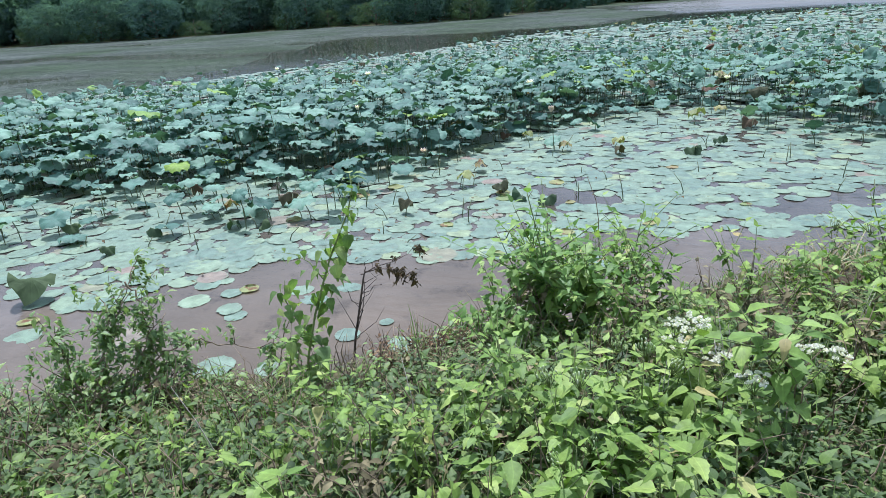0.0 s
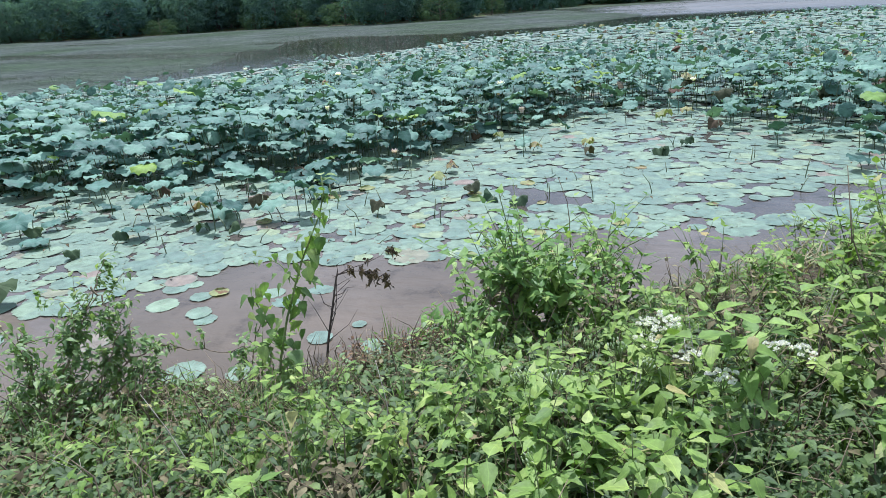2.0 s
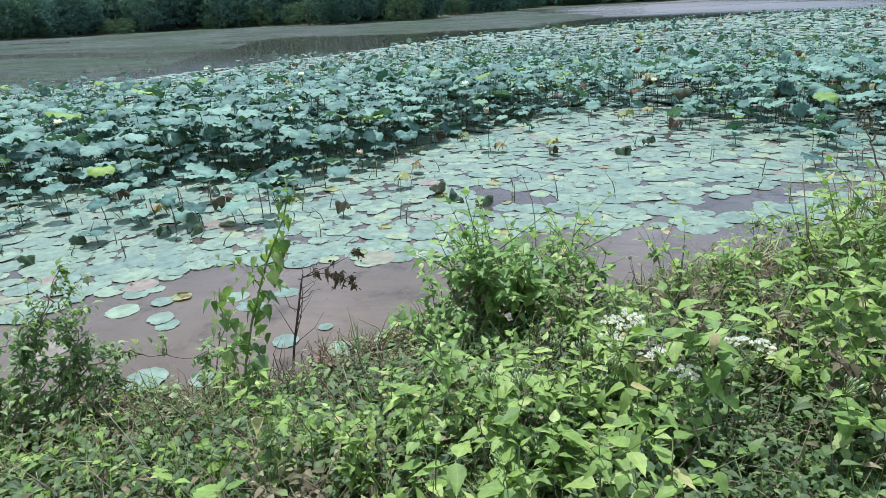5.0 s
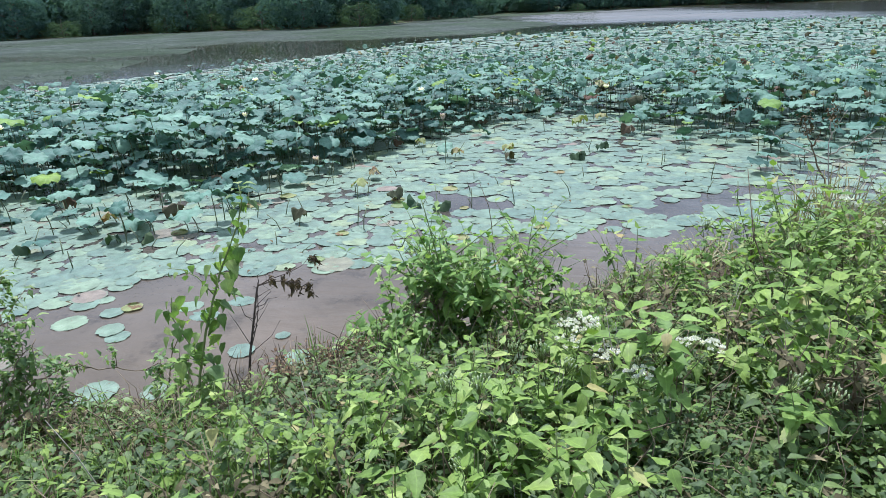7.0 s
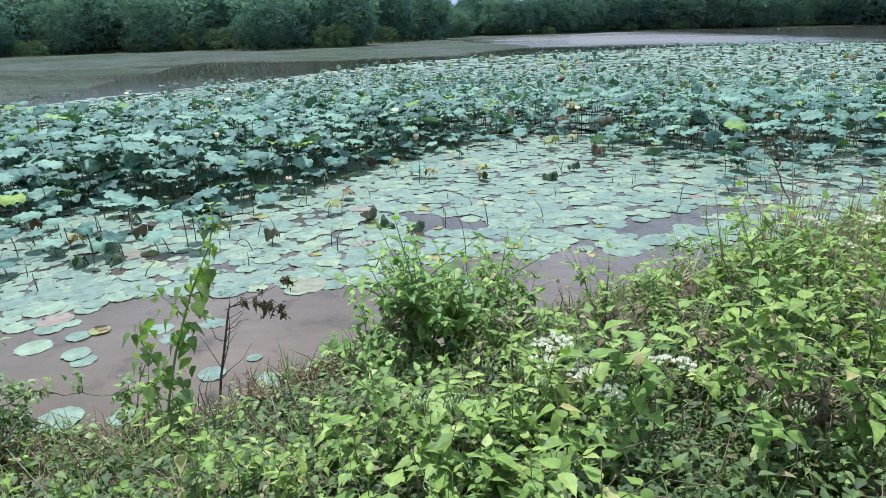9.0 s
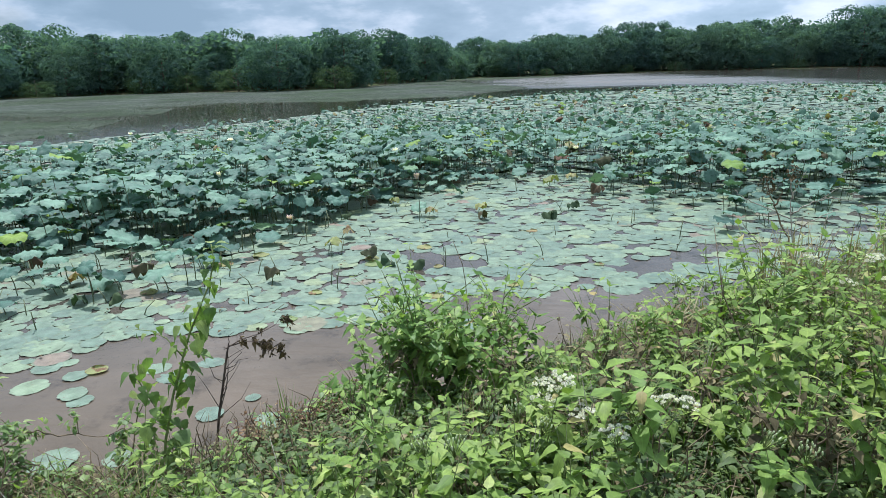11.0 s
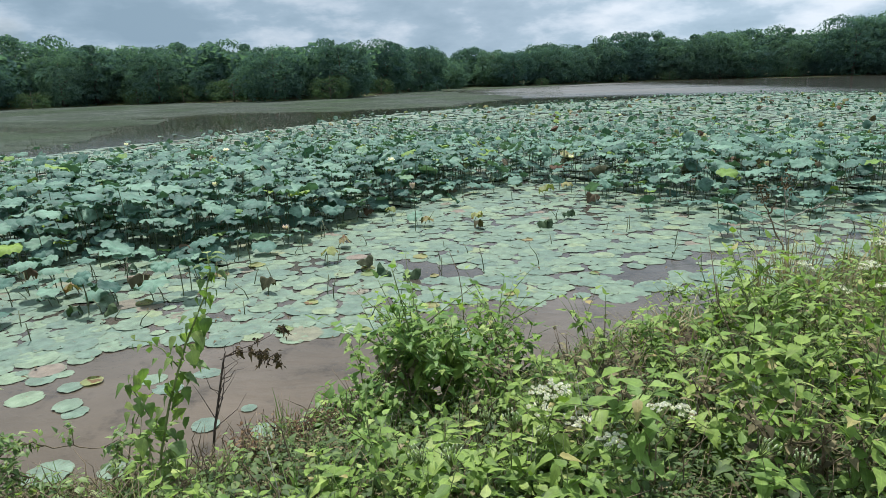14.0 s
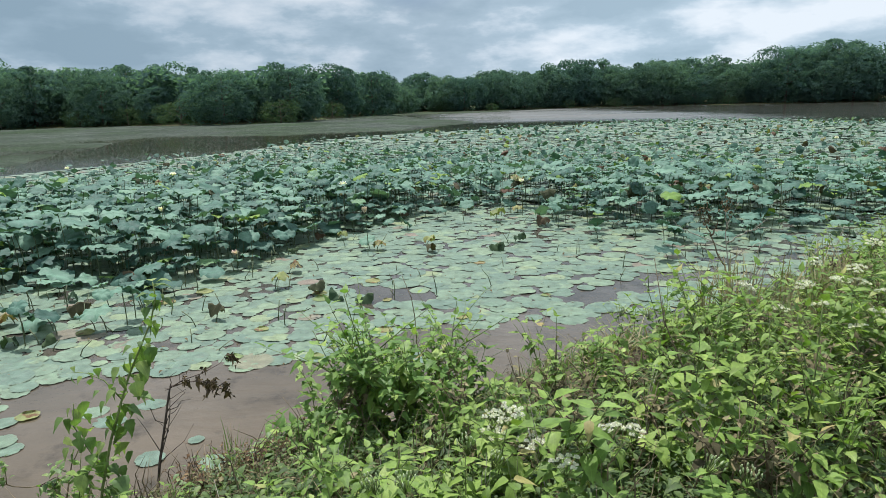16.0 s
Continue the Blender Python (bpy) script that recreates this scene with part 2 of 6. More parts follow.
def soil_mat():
    s = Shade("soil_and_litter", 0.95, 0.15)
    pos = s.node("ShaderNodeNewGeometry").outputs["Position"]
    fine = s.noise(22, 8, 0.65, pos)
    soil = s.ramp(fine, [(0.3, (0.035, 0.028, 0.018)), (0.55, (0.085, 0.065, 0.04)), (0.75, (0.16, 0.13, 0.08))])
    green = s.ramp(s.noise(5, 6, 0.6, pos), [(0.3, (0.035, 0.055, 0.014)), (0.7, (0.10, 0.13, 0.04))])
    patch = s.ramp(s.noise(0.55, 5, 0.6, pos), [(0.42, 0.0), (0.58, 1.0)])
    s.colour(s.mix(patch, soil, green))
    s.bump(fine, 0.8, 0.04)
    return s.mat


def water_mat():
    s = Shade("muddy_water", 0.04, 0.5)
    pos = s.node("ShaderNodeNewGeometry").outputs["Position"]
    silt = s.ramp(s.noise(0.42, 6, 0.62, pos), [(0.32, (0.082, 0.063, 0.042)), (0.52, (0.126, 0.098, 0.069)), (0.7, (0.192, 0.150, 0.113))])
    s.bsdf.inputs["IOR"].default_value = 1.333
    way = s.node("ShaderNodeSeparateXYZ")
    s.link(pos, way.inputs[0])
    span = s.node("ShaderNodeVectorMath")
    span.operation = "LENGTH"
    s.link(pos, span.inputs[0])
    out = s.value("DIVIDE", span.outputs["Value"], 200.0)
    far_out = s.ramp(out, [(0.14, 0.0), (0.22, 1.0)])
    open_side = s.ramp(s.value("DIVIDE", s.value("ADD", way.outputs[0], 40.0), 100.0), [(0.34, 0.0), (0.46, 1.0), (0.66, 1.0), (0.82, 0.15)])
    sunk = s.ramp(s.noise(2.3, 7, 0.68, pos), [(0.54, 1.0), (0.68, 0.5)])  # drowned weed under the surface
    silt = s.mix(1.0, silt, sunk, "MULTIPLY")
    off_bank_shade = s.ramp(out, [(0.024, 0.0), (0.038, 1.0)])  # shade and sky reflection between the pads, put into the colour off the bank
    silt = s.mix(off_bank_shade, silt, s.mix(1.0, silt, (0.52, 0.58, 0.68), "MULTIPLY"))
    silt_and_reflection = s.mix(far_out, silt, (0.040, 0.038, 0.027))  # farther out the dark reflection of the trees is put into the colour
    streak = s.ramp(s.noise(0.05, 5, 0.6, pos, (0.35, 1.6, 1.0)), [(0.36, 0.35), (0.58, 1.0)])
    windy_sheen = s.value("MULTIPLY", s.value("MULTIPLY", s.ramp(out, [(0.34, 0.0), (0.46, 1.0)]), open_side), streak)  # wind ruffles the open middle of the pond, where a sky sheen is painted pale
    s.colour(s.mix(windy_sheen, silt_and_reflection, (0.105, 0.10, 0.09)))
    s.link(s.value("ADD", 0.05, s.value("MULTIPLY", windy_sheen, 0.45)), s.bsdf.inputs["Roughness"])
    small = s.noise(7.0, 4, 0.6, pos, (1.0, 1.6, 1.0))
    large = s.noise(0.8, 3, 0.5, pos, (1.0, 1.8, 1.0))
    calm = s.value("ADD", s.value("SUBTRACT", 1.0, s.value("MULTIPLY", far_out, 0.93)), s.value("MULTIPLY", windy_sheen, 0.5))
    s.bump(s.value("MULTIPLY", s.value("ADD", s.value("MULTIPLY", small, 0.3), large), calm), 0.5, 0.05)
    return s.mat


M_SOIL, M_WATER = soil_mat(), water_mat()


# ---- mesh tools ----
class Form:
    """Points, faces (as a flat list of corners with a length for each face) and a flat pattern of coordinates."""

    def __init__(self, points, faces, uv=None):
        self.v = np.asarray(points, float)
        self.loops = np.array([i for f in faces for i in f], int)
        self.sizes = np.array([len(f) for f in faces], int)
        self.uv = np.zeros((len(self.v), 2)) if uv is None else np.asarray(uv, float)


def to_mesh(name, v, loops, sizes, uv, material, smooth=True):
    me = bpy.data.meshes.new(name)
    me.vertices.add(len(v))
    me.vertices.foreach_set("co", np.ascontiguousarray(v, np.float32).ravel())
    me.loops.add(len(loops))
    me.loops.foreach_set("vertex_index", loops.astype(np.int32))
    me.polygons.add(len(sizes))
    me.polygons.foreach_set("loop_start", np.concatenate([[0], np.cumsum(sizes)[:-1]]).astype(np.int32))
    me.polygons.foreach_set("use_smooth", np.full(len(sizes), smooth))
    me.update(calc_edges=True)
    me.uv_layers.new(name="UVMap").data.foreach_set("uv", np.ascontiguousarray(uv[loops], np.float32).ravel())
    me.materials.append(material)
    return me


def form_mesh(name, form, material, smooth=True):
    return to_mesh(name, form.v, form.loops, form.sizes, form.uv, material, smooth)


def scatter(name, forms, which, mats, material, smooth=True):
    """One mesh of many placed copies of some forms."""
    vs, ls, ss, us, base = [], [], [], [], 0
    which = np.asarray(which)
    mats = np.asarray(mats)
    for k, f in enumerate(forms):
        m = mats[which == k]
        n, nv = len(m), len(f.v)
        if not n:
            continue
        p = np.einsum("nij,vj->nvi", m[:, :3, :3], f.v) + m[:, None, :3, 3]
        vs.append(p.reshape(-1, 3))
        ls.append((f.loops[None] + base + nv * np.arange(n)[:, None]).ravel())
        ss.append(np.tile(f.sizes, n))
        us.append(np.tile(f.uv, (n, 1)))
        base += n * nv
    return to_mesh(name, np.concatenate(vs), np.concatenate(ls), np.concatenate(ss), np.concatenate(us), material, smooth)


def join_forms(forms):
    vs, ls, ss, us, base = [], [], [], [], 0
    for f in forms:
        vs.append(f.v), ls.append(f.loops + base), ss.append(f.sizes), us.append(f.uv)
        base += len(f.v)
    out = Form(np.concatenate(vs), [])
    out.loops, out.sizes, out.uv = np.concatenate(ls), np.concatenate(ss), np.concatenate(us)
    return out


def moved(form, m):
    m = np.array(m)
    out = Form(form.v @ m[:3, :3].T + m[:3, 3], [])
    out.loops, out.sizes, out.uv = form.loops, form.sizes, form.uv
    return out


def turn_z(a):
    m = np.zeros((len(a), 3, 3))
    m[:, 0, 0] = m[:, 1, 1] = np.cos(a)
    m[:, 1, 0], m[:, 0, 1], m[:, 2, 2] = np.sin(a), -np.sin(a), 1
    return m


def turn_x(a):
    m = np.zeros((len(a), 3, 3))
    m[:, 1, 1] = m[:, 2, 2] = np.cos(a)
    m[:, 2, 1], m[:, 1, 2], m[:, 0, 0] = np.sin(a), -np.sin(a), 1
    return m


def places(pos, heading, tilt, spin, size):
    """Many poses: turned by spin, leaning by tilt towards heading, scaled and moved."""
    r = turn_z(heading) @ turn_x(tilt) @ turn_z(spin)
    size = np.asarray(size, float)
    if size.ndim == 1:
        size = np.repeat(size[:, None], 3, 1)
    out = np.zeros((len(pos), 4, 4))
    out[:, :3, :3] = r * size[:, None, :]
    out[:, :3, 3] = pos
    out[:, 3, 3] = 1
    return out


def tube(points, radii, sides=5):
    """A tapering round bar along points."""
    pts = np.asarray(points, float)
    n = len(pts)
    tang = np.gradient(pts, axis=0)
    tang /= np.linalg.norm(tang, axis=1, keepdims=True) + 1e-9
    ref = np.eye(3)[[int(np.argmin(np.abs(tang).max(axis=0)))]]  # one side for the whole bar, so that it does not twist
    a = np.cross(tang, ref)
    a /= np.linalg.norm(a, axis=1, keepdims=True) + 1e-9
    b = np.cross(tang, a)
    ang = np.arange(sides) * 2 * math.pi / sides
    ring = a[:, None] * np.cos(ang)[None, :, None] + b[:, None] * np.sin(ang)[None, :, None]
    v = (pts[:, None] + ring * np.asarray(radii, float)[:, None, None]).reshape(-1, 3)
    faces = []
    for i in range(n - 1):
        for j in range(sides):
            k = (j + 1) % sides
            faces.append((i * sides + j, i * sides + k, (i + 1) * sides + k, (i + 1) * sides + j))
    faces.append(tuple(range(sides))[::-1])
    faces.append(tuple((n - 1) * sides + j for j in range(sides)))
    return Form(v, faces)


def part(name, mesh, parent, label="", m=None):
    ob = new(name, mesh)
    ob.parent = parent
    if m is not None:
        ob.matrix_basis = Matrix(m)
    return tagged(ob, label)


def thing(name, label, category, group="", m=None, mesh=None, kind=""):
    ob = new(name, mesh)
    if mesh is None:
        ob.empty_display_size = 0.1
    if m is not None:
        ob.matrix_basis = Matrix(m)
    return tagged(ob, label, category, group, kind)


# ---- the plan ----
SHORE = [(-60, -30), (-16, -2.5), (-9, 1.2), (-4.1, 2.75), (-3.0, 3.05), (-1.7, 3.45), (-1.15, 3.95), (-0.1, 4.65), (0.65, 5.3), (2.05, 6.3), (3.9, 7.6), (8.0, 10.8), (16, 17.5), (60, 50)]
SHORE_X, SHORE_Y = [p[0] for p in SHORE], [p[1] for p in SHORE]
FAR_AZ = [-80, -52, -41, -35.5, -32, -28, -24, -20, -16, -12.5, -10.5, -8.5, -5, -2.8, 4.4, 10, 19, 27, 36, 60]
FAR_R = [120, 118, 106, 101, 105, 106, 101, 93, 90, 93, 106, 120, 145, 168, 165, 192, 205, 205, 215, 230]
PAD_X = [-14, -5.6, -4.4, -3.6, -3.75, -3.4, -2.6, -1.8, -1.15, -0.6, -0.2, 0.46, 0.82, 1.25, 1.84, 2.6, 4, 8, 16, 60]
PAD_Y = [3.4, 4.3, 4.0, 4.3, 4.9, 5.55, 5.6, 5.6, 5.7, 6.3, 6.8, 6.5, 6.9, 6.7, 6.95, 7.0, 7.9, 11.1, 17.8, 52]
LOTUS_X = [-20, -12, -7.6, -6.4, -5.0, -3.8, -3.2, -2.6, -2.0, -1.0, 0.24, 1.5, 2.65, 3.2, 4.9, 5.2, 8.0, 14, 60]
LOTUS_Y = [6.2, 6.6, 7.4, 8.0, 8.5, 8.8, 9.5, 10.2, 11.5, 13.2, 14.5, 14.2, 13.2, 11.7, 11.6, 11.0, 12.0, 17.2, 53]
REACH_AZ = [-60, -49, -40, -33, -26, -18, -12.4, -8, 1, 10, 19, 27, 33, 60]
REACH_R = [26.5, 26.5, 27, 29, 31.5, 35.5, 42, 48, 55, 62, 72, 73, 66, 62]
order = np.argsort(PAD_X)
PAD_X, PAD_Y = np.array(PAD_X)[order], np.array(PAD_Y)[order]


def inland(x, y):
    """Metres from the water's edge on the near bank, positive on land."""
    return (np.interp(x, SHORE_X, SHORE_Y) - y) * 0.82


def bearing(x, y):
    return np.degrees(np.arctan2(x, y))


def hum(x, y, scale, seed=0.0):
    return noise.noise((x * scale + seed, y * scale - seed, seed * 0.7))


def ground_z(x, y):
    s = float(inland(x, y))
    near = -0.45 if s < -1.2 else (0.30 * s if s < 0 else 0.80 * (1 - math.exp(-s / 1.7)))
    if s < 0:
        near = max(near, -0.45)
    if s > -0.3:
        near += 0.05 * hum(x, y, 1.7, 3.0) + 0.02 * hum(x, y, 6.0, 5.0)
    r = math.hypot(x, y)
    if y > 0 and r > 60:
        over = r - float(np.interp(bearing(x, y), FAR_AZ, FAR_R))
        near = max(near, min(0.9, 0.05 * over + 0.15 * hum(x, y, 0.08)) if over > -8 else -0.45)
    return near


def make_ground():
    rad = np.concatenate([[0.0], np.geomspace(0.5, 14, 60), np.geomspace(15.5, 4500, 60)])
    ang = np.radians(np.concatenate([np.arange(-70, 60, 1.25), np.arange(60, 290, 10)]))
    pts, faces = [(0, 0, ground_z(0, 0))], []
    n = len(ang)
    for r in rad[1:]:
        for a in ang:
            x, y = r * math.sin(a), r * math.cos(a)
            pts.append((x, y, ground_z(x, y)))
    for j in range(n):
        faces.append((0, 1 + (j + 1) % n, 1 + j))
    for i in range(len(rad) - 2):
        for j in range(n):
            k = (j + 1) % n
            faces.append((1 + i * n + j, 1 + i * n + k, 1 + (i + 1) * n + k, 1 + (i + 1) * n + j))
    thing("ground", "dark soil bank and pond bed with patchy green growth", "ground", kind="structure", mesh=form_mesh("ground", Form(pts, faces), M_SOIL))


def make_water():
    ring = [(420 * math.sin(a), 420 * math.cos(a), 0.0) for a in np.radians(np.arange(0, 360, 6))]
    form = Form([(0, 0, 0)] + ring, [(0, 1 + (j + 1) % 60, 1 + j) for j in range(60)])
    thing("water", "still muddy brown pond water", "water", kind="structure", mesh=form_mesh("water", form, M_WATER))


make_ground()
make_water()


# ---- floating pads and standing lotus leaves ----
def blade_form(seg, rings, dip, wave, lobes, seed, skirt=0.0, split=0.0, ruffle=0.0, droop=0.0, lumps=1.0):
    """A round leaf with a wavy rim of radius one; dip: the hollow round its stalk; skirt: the rim's depth; droop: how far the rim hangs."""
    r_ = np.random.default_rng(seed)
    ph = r_.uniform(0, 6.28, 6)
    ang = np.arange(seg) * 2 * math.pi / seg
    rim = 1 + lumps * (0.05 * np.sin(2 * ang + ph[0]) + 0.035 * np.sin(5 * ang + ph[1])) + 0.022 * np.sin(11 * ang + ph[2]) + (0.02 * np.sin(15 * ang + ph[4]) if seg > 30 else 0)
    if split:
        rim = rim - split * np.exp(-((np.mod(ang - ph[5] + math.pi, 2 * math.pi) - math.pi) / 0.16) ** 2)
    pts, uv, faces = [(0, 0, -dip)], [(0, 0)], []
    for i in range(1, rings + 1):
        q = i / rings
        for j in range(seg):
            rr = q * (1 + (rim[j] - 1) * q)
            z = -dip * (1 - q) ** 1.6 + wave * q ** 2.2 * (math.sin(lobes * ang[j] + ph[3]) + 0.6 * math.sin((lobes + 2) * ang[j] + ph[4])) + ruffle * wave * q ** 4 * math.sin((lobes + 5) * ang[j] + ph[5]) - wave * 0.9 * q ** 5 - droop * q ** 3
            pts.append((rr * math.cos(ang[j]), rr * math.sin(ang[j]), z))
            uv.append((rr * math.cos(ang[j]), rr * math.sin(ang[j])))
    if skirt:
        for j in range(seg):
            x, y, z = pts[1 + (rings - 1) * seg + j]
            pts += [(x, y, z - 0.0005), (x * 0.985, y * 0.985, z - skirt)]
            uv += [(x, y), (x, y)]
    for j in range(seg):
        faces.append((0, 1 + j, 1 + (j + 1) % seg))
    for i in range(rings - 1):
        for j in range(seg):
            k = (j + 1) % seg
            faces.append((1 + i * seg + j, 1 + (i + 1) * seg + j, 1 + (i + 1) * seg + k, 1 + i * seg + k))
    if skirt:
        b = 1 + rings * seg
        for j in range(seg):
            k = (j + 1) % seg
            faces.append((b + 2 * j, b + 2 * j + 1, b + 2 * k + 1, b + 2 * k))
    return Form(pts, faces, uv)


def folded_form(seed, fold):
    """A round leaf folded along a line so that its two halves droop."""
    f = blade_form(24, 4, 0.05, 0.16, 3, seed, ruffle=1.0)
    v = f.v.copy()
    side = np.abs(v[:, 0])
    v[:, 2] += v[:, 0] * 0 - side * math.sin(fold) + 0.12 * np.sin(v[:, 1] * 3 + seed) + 0.08 * np.sin(v[:, 1] * 7 + side * 4 + seed * 1.7)
    v[:, 0] *= math.cos(fold)
    f.v = v
    return f


def curled_form(seed):
    """A floating leaf with one side of its rim rolled up and over."""
    f = blade_form(20, 4, 0.0, 0.03, 3, seed, 0.02)
    v = f.v.copy()
    t = np.clip((v[:, 1] - 0.45) / 0.55, 0, 1.2)
    a = t * 2.2
    v[:, 1] = np.where(t > 0, 0.45 + 0.22 * np.sin(a), v[:, 1])
    v[:, 2] = np.where(t > 0, v[:, 2] + 0.26 * (1 - np.cos(a)), v[:, 2])
    f.v = v
    return f


def hexes(x0, x1, y0, y1, d, jitter):
    nx, ny = int((x1 - x0) / d) + 1, int((y1 - y0) / (d * 0.866)) + 1
    gx, gy = np.meshgrid(np.arange(nx), np.arange(ny))
    x = x0 + (gx + 0.5 * (gy % 2)) * d
    y = y0 + gy * d * 0.866
    x, y = x.ravel(), y.ravel()
    return x + rng.uniform(-jitter, jitter, len(x)) * d, y + rng.uniform(-jitter, jitter, len(y)) * d


def clearing(x, y):
    """How far open water shows between the pads, 0 to 1."""
    out = np.zeros_like(x)
    for cx, cy, cr in ((-0.45, 7.7, 0.4), (-1.05, 8.2, 0.28), (2.9, 8.4, 0.3), (1.6, 7.6, 0.35), (2.3, 8.0, 0.25)):
        out = np.maximum(out, np.clip(1.6 - np.hypot(x - cx, (y - cy) * 1.3) / cr, 0, 1))
    return out


def in_field(x, y):
    az, r = bearing(x, y), np.hypot(x, y)
    return (r < np.interp(az, REACH_AZ, REACH_R)) & (az > -58) & (az < 46)


GROUP_PAD, GROUP_LOTUS = "floating lotus pads", "standing lotus leaves"
PADS_NEAR = [blade_form(40, 3, 0.012, 0.013, 3 + i % 4, 40 + i, 0.006, 0.12 if i % 4 == 0 else 0.0, 1.0, lumps=0.55) for i in range(8)]
PADS_MID = [blade_form(17, 1, 0.0, 0.014, 3 + i % 4, 50 + i, 0.008, 0.12 if i % 3 == 0 else 0.0) for i in range(6)]
PADS_FAR = [blade_form(10, 1, 0.0, 0.02, 3, 60 + i, 0.0) for i in range(3)]


def make_pads():
    x, y = hexes(-16, 16, 3.5, 15.5, 0.208, 0.4)
    keep = in_field(x, y) & (y > np.interp(x, PAD_X, PAD_Y)) & (np.hypot(x, y) < 15) & (rng.uniform(size=len(x)) > clearing(x, y))
    keep &= rng.uniform(size=len(x)) > 0.03
    keep &= (x < 1.8) | (y > np.interp(x, PAD_X, PAD_Y) + 1.6) | (rng.uniform(size=len(x)) < 0.68)  # thinner along the bank to the east
    x, y = x[keep], y[keep]
    extra = [(-3.35, 4.62, 0.13), (-3.18, 4.32, 0.15), (-3.06, 4.22, 0.13), (-2.55, 4.62, 0.17), (-2.75, 4.78, 0.15), (-1.78, 4.3, 0.08), (-2.0, 4.05, 0.14), (-1.55, 3.98, 0.16), (-1.35, 4.05, 0.12),
             (-3.75, 3.75, 0.2), (-2.75, 3.45, 0.2), (-2.35, 3.5, 0.15), (-0.25, 5.75, 0.2), (-4.9, 3.3, 0.17), (-4.6, 3.6, 0.2), (-2.35, 4.9, 0.16)]
    size = np.clip(rng.normal(0.137, 0.038, len(x)), 0.055, 0.21)
    x = np.concatenate([x, [e[0] for e in extra]])
    y = np.concatenate([y, [e[1] for e in extra]])
    size = np.concatenate([size, [0.75 * e[2] for e in extra]])
    n = len(x)
    z = rng.uniform(0.003, 0.012, n)
    m = places(np.c_[x, y, z], rng.uniform(0, 6.28, n), rng.normal(0, 0.018, n), rng.uniform(0, 6.28, n), np.c_[size, size * rng.uniform(0.82, 1.0, n), size])
    which = rng.integers(0, 8, n)
    rank = np.argsort(np.hypot(x, y))
    meshes = [form_mesh("floating_pad", f, M_PAD) for f in PADS_NEAR]
    for i in rank[:300]:
        thing("floating_pad", "round pale green lotus pad floating flat on brown water", "lotus pad", GROUP_PAD, m[i], meshes[which[i]])
    rest = rank[300:]
    x2, y2 = hexes(-34, 42, 8, 40, 0.36, 0.4)
    r2 = np.hypot(x2, y2)
    k2 = in_field(x2, y2) & (r2 >= 15) & (r2 < 40) & (y2 > np.interp(x2, PAD_X, PAD_Y)) & (rng.uniform(size=len(x2)) < 0.9)
    x3, y3 = hexes(-30, 62, 24, 86, 0.7, 0.4)
    r3 = np.hypot(x3, y3)
    edge = np.interp(bearing(x3, y3), REACH_AZ, REACH_R)
    patch = np.array([hum(a * 0.6, b, 0.16, 9.0) for a, b in zip(x3, y3)])
    k3 = in_field(x3, y3) & (r3 >= 40) & (y3 > np.interp(x3, PAD_X, PAD_Y)) & (rng.uniform(size=len(x3)) < np.clip(1.25 - 0.5 * (r3 / edge) ** 6 + patch * 0.7, 0.1, 0.95))
    xf, yf = np.concatenate([x2[k2], x3[k3]]), np.concatenate([y2[k2], y3[k3]])
    nf = len(xf)
    sf = np.where(np.hypot(xf, yf) < 40, 0.25, 0.45) * rng.uniform(0.75, 1.15, nf)
    mf = places(np.c_[xf, yf, rng.uniform(0.008, 0.05, nf)], rng.uniform(0, 6.28, nf), rng.normal(0, 0.04, nf), rng.uniform(0, 6.28, nf), np.c_[sf, sf * 0.9, sf])
    all_m = np.concatenate([m[rest], mf])
    mid = np.hypot(x[rest], y[rest]) > 7.6
    all_w = np.concatenate([np.where(mid, 11 + which[rest] % 6, which[rest]), 8 + rng.integers(0, 3, nf)])
    thing("floating_pads", "carpet of pale green lotus pads on the pond", "lotus pads", kind="stuff", mesh=scatter("floating_pads", PADS_NEAR + PADS_FAR + PADS_MID, all_w, all_m, M_PAD))


LOTUS_NEAR = [blade_form(32, 5, 0.18, 0.085, 3 + i % 4, 80 + i, ruffle=1.1, droop=0.05 + 0.06 * (i % 4)) for i in range(8)]
LOTUS_MID = [blade_form(22, 4, 0.18, 0.10, 3 + i % 4, 100 + i, ruffle=1.1, droop=0.06 + 0.07 * (i % 3)) for i in range(6)]
LOTUS_FAR = [blade_form(12, 2, 0.24, 0.13, 3, 90 + i, droop=0.08 + 0.06 * (i % 3)) for i in range(5)]


def stalk_form(sides=5, bend=0.05):
    q = np.linspace(0, 1, 5)
    return tube(np.c_[bend * np.sin(q * 3.1), bend * 0.6 * np.sin(q * 2.0), q], np.linspace(1.0, 0.75, 5) * 0.007, sides)


def stalk_places(x, y, top, turn):
    n = len(x)
    m = np.zeros((n, 4, 4))
    m[:, :3, :3] = turn_z(turn)
    m[:, :3, 2] *= (top + 0.25)[:, None]
    m[:, 0, 3], m[:, 1, 3], m[:, 2, 3], m[:, 3, 3] = x, y, -0.25, 1
    return m


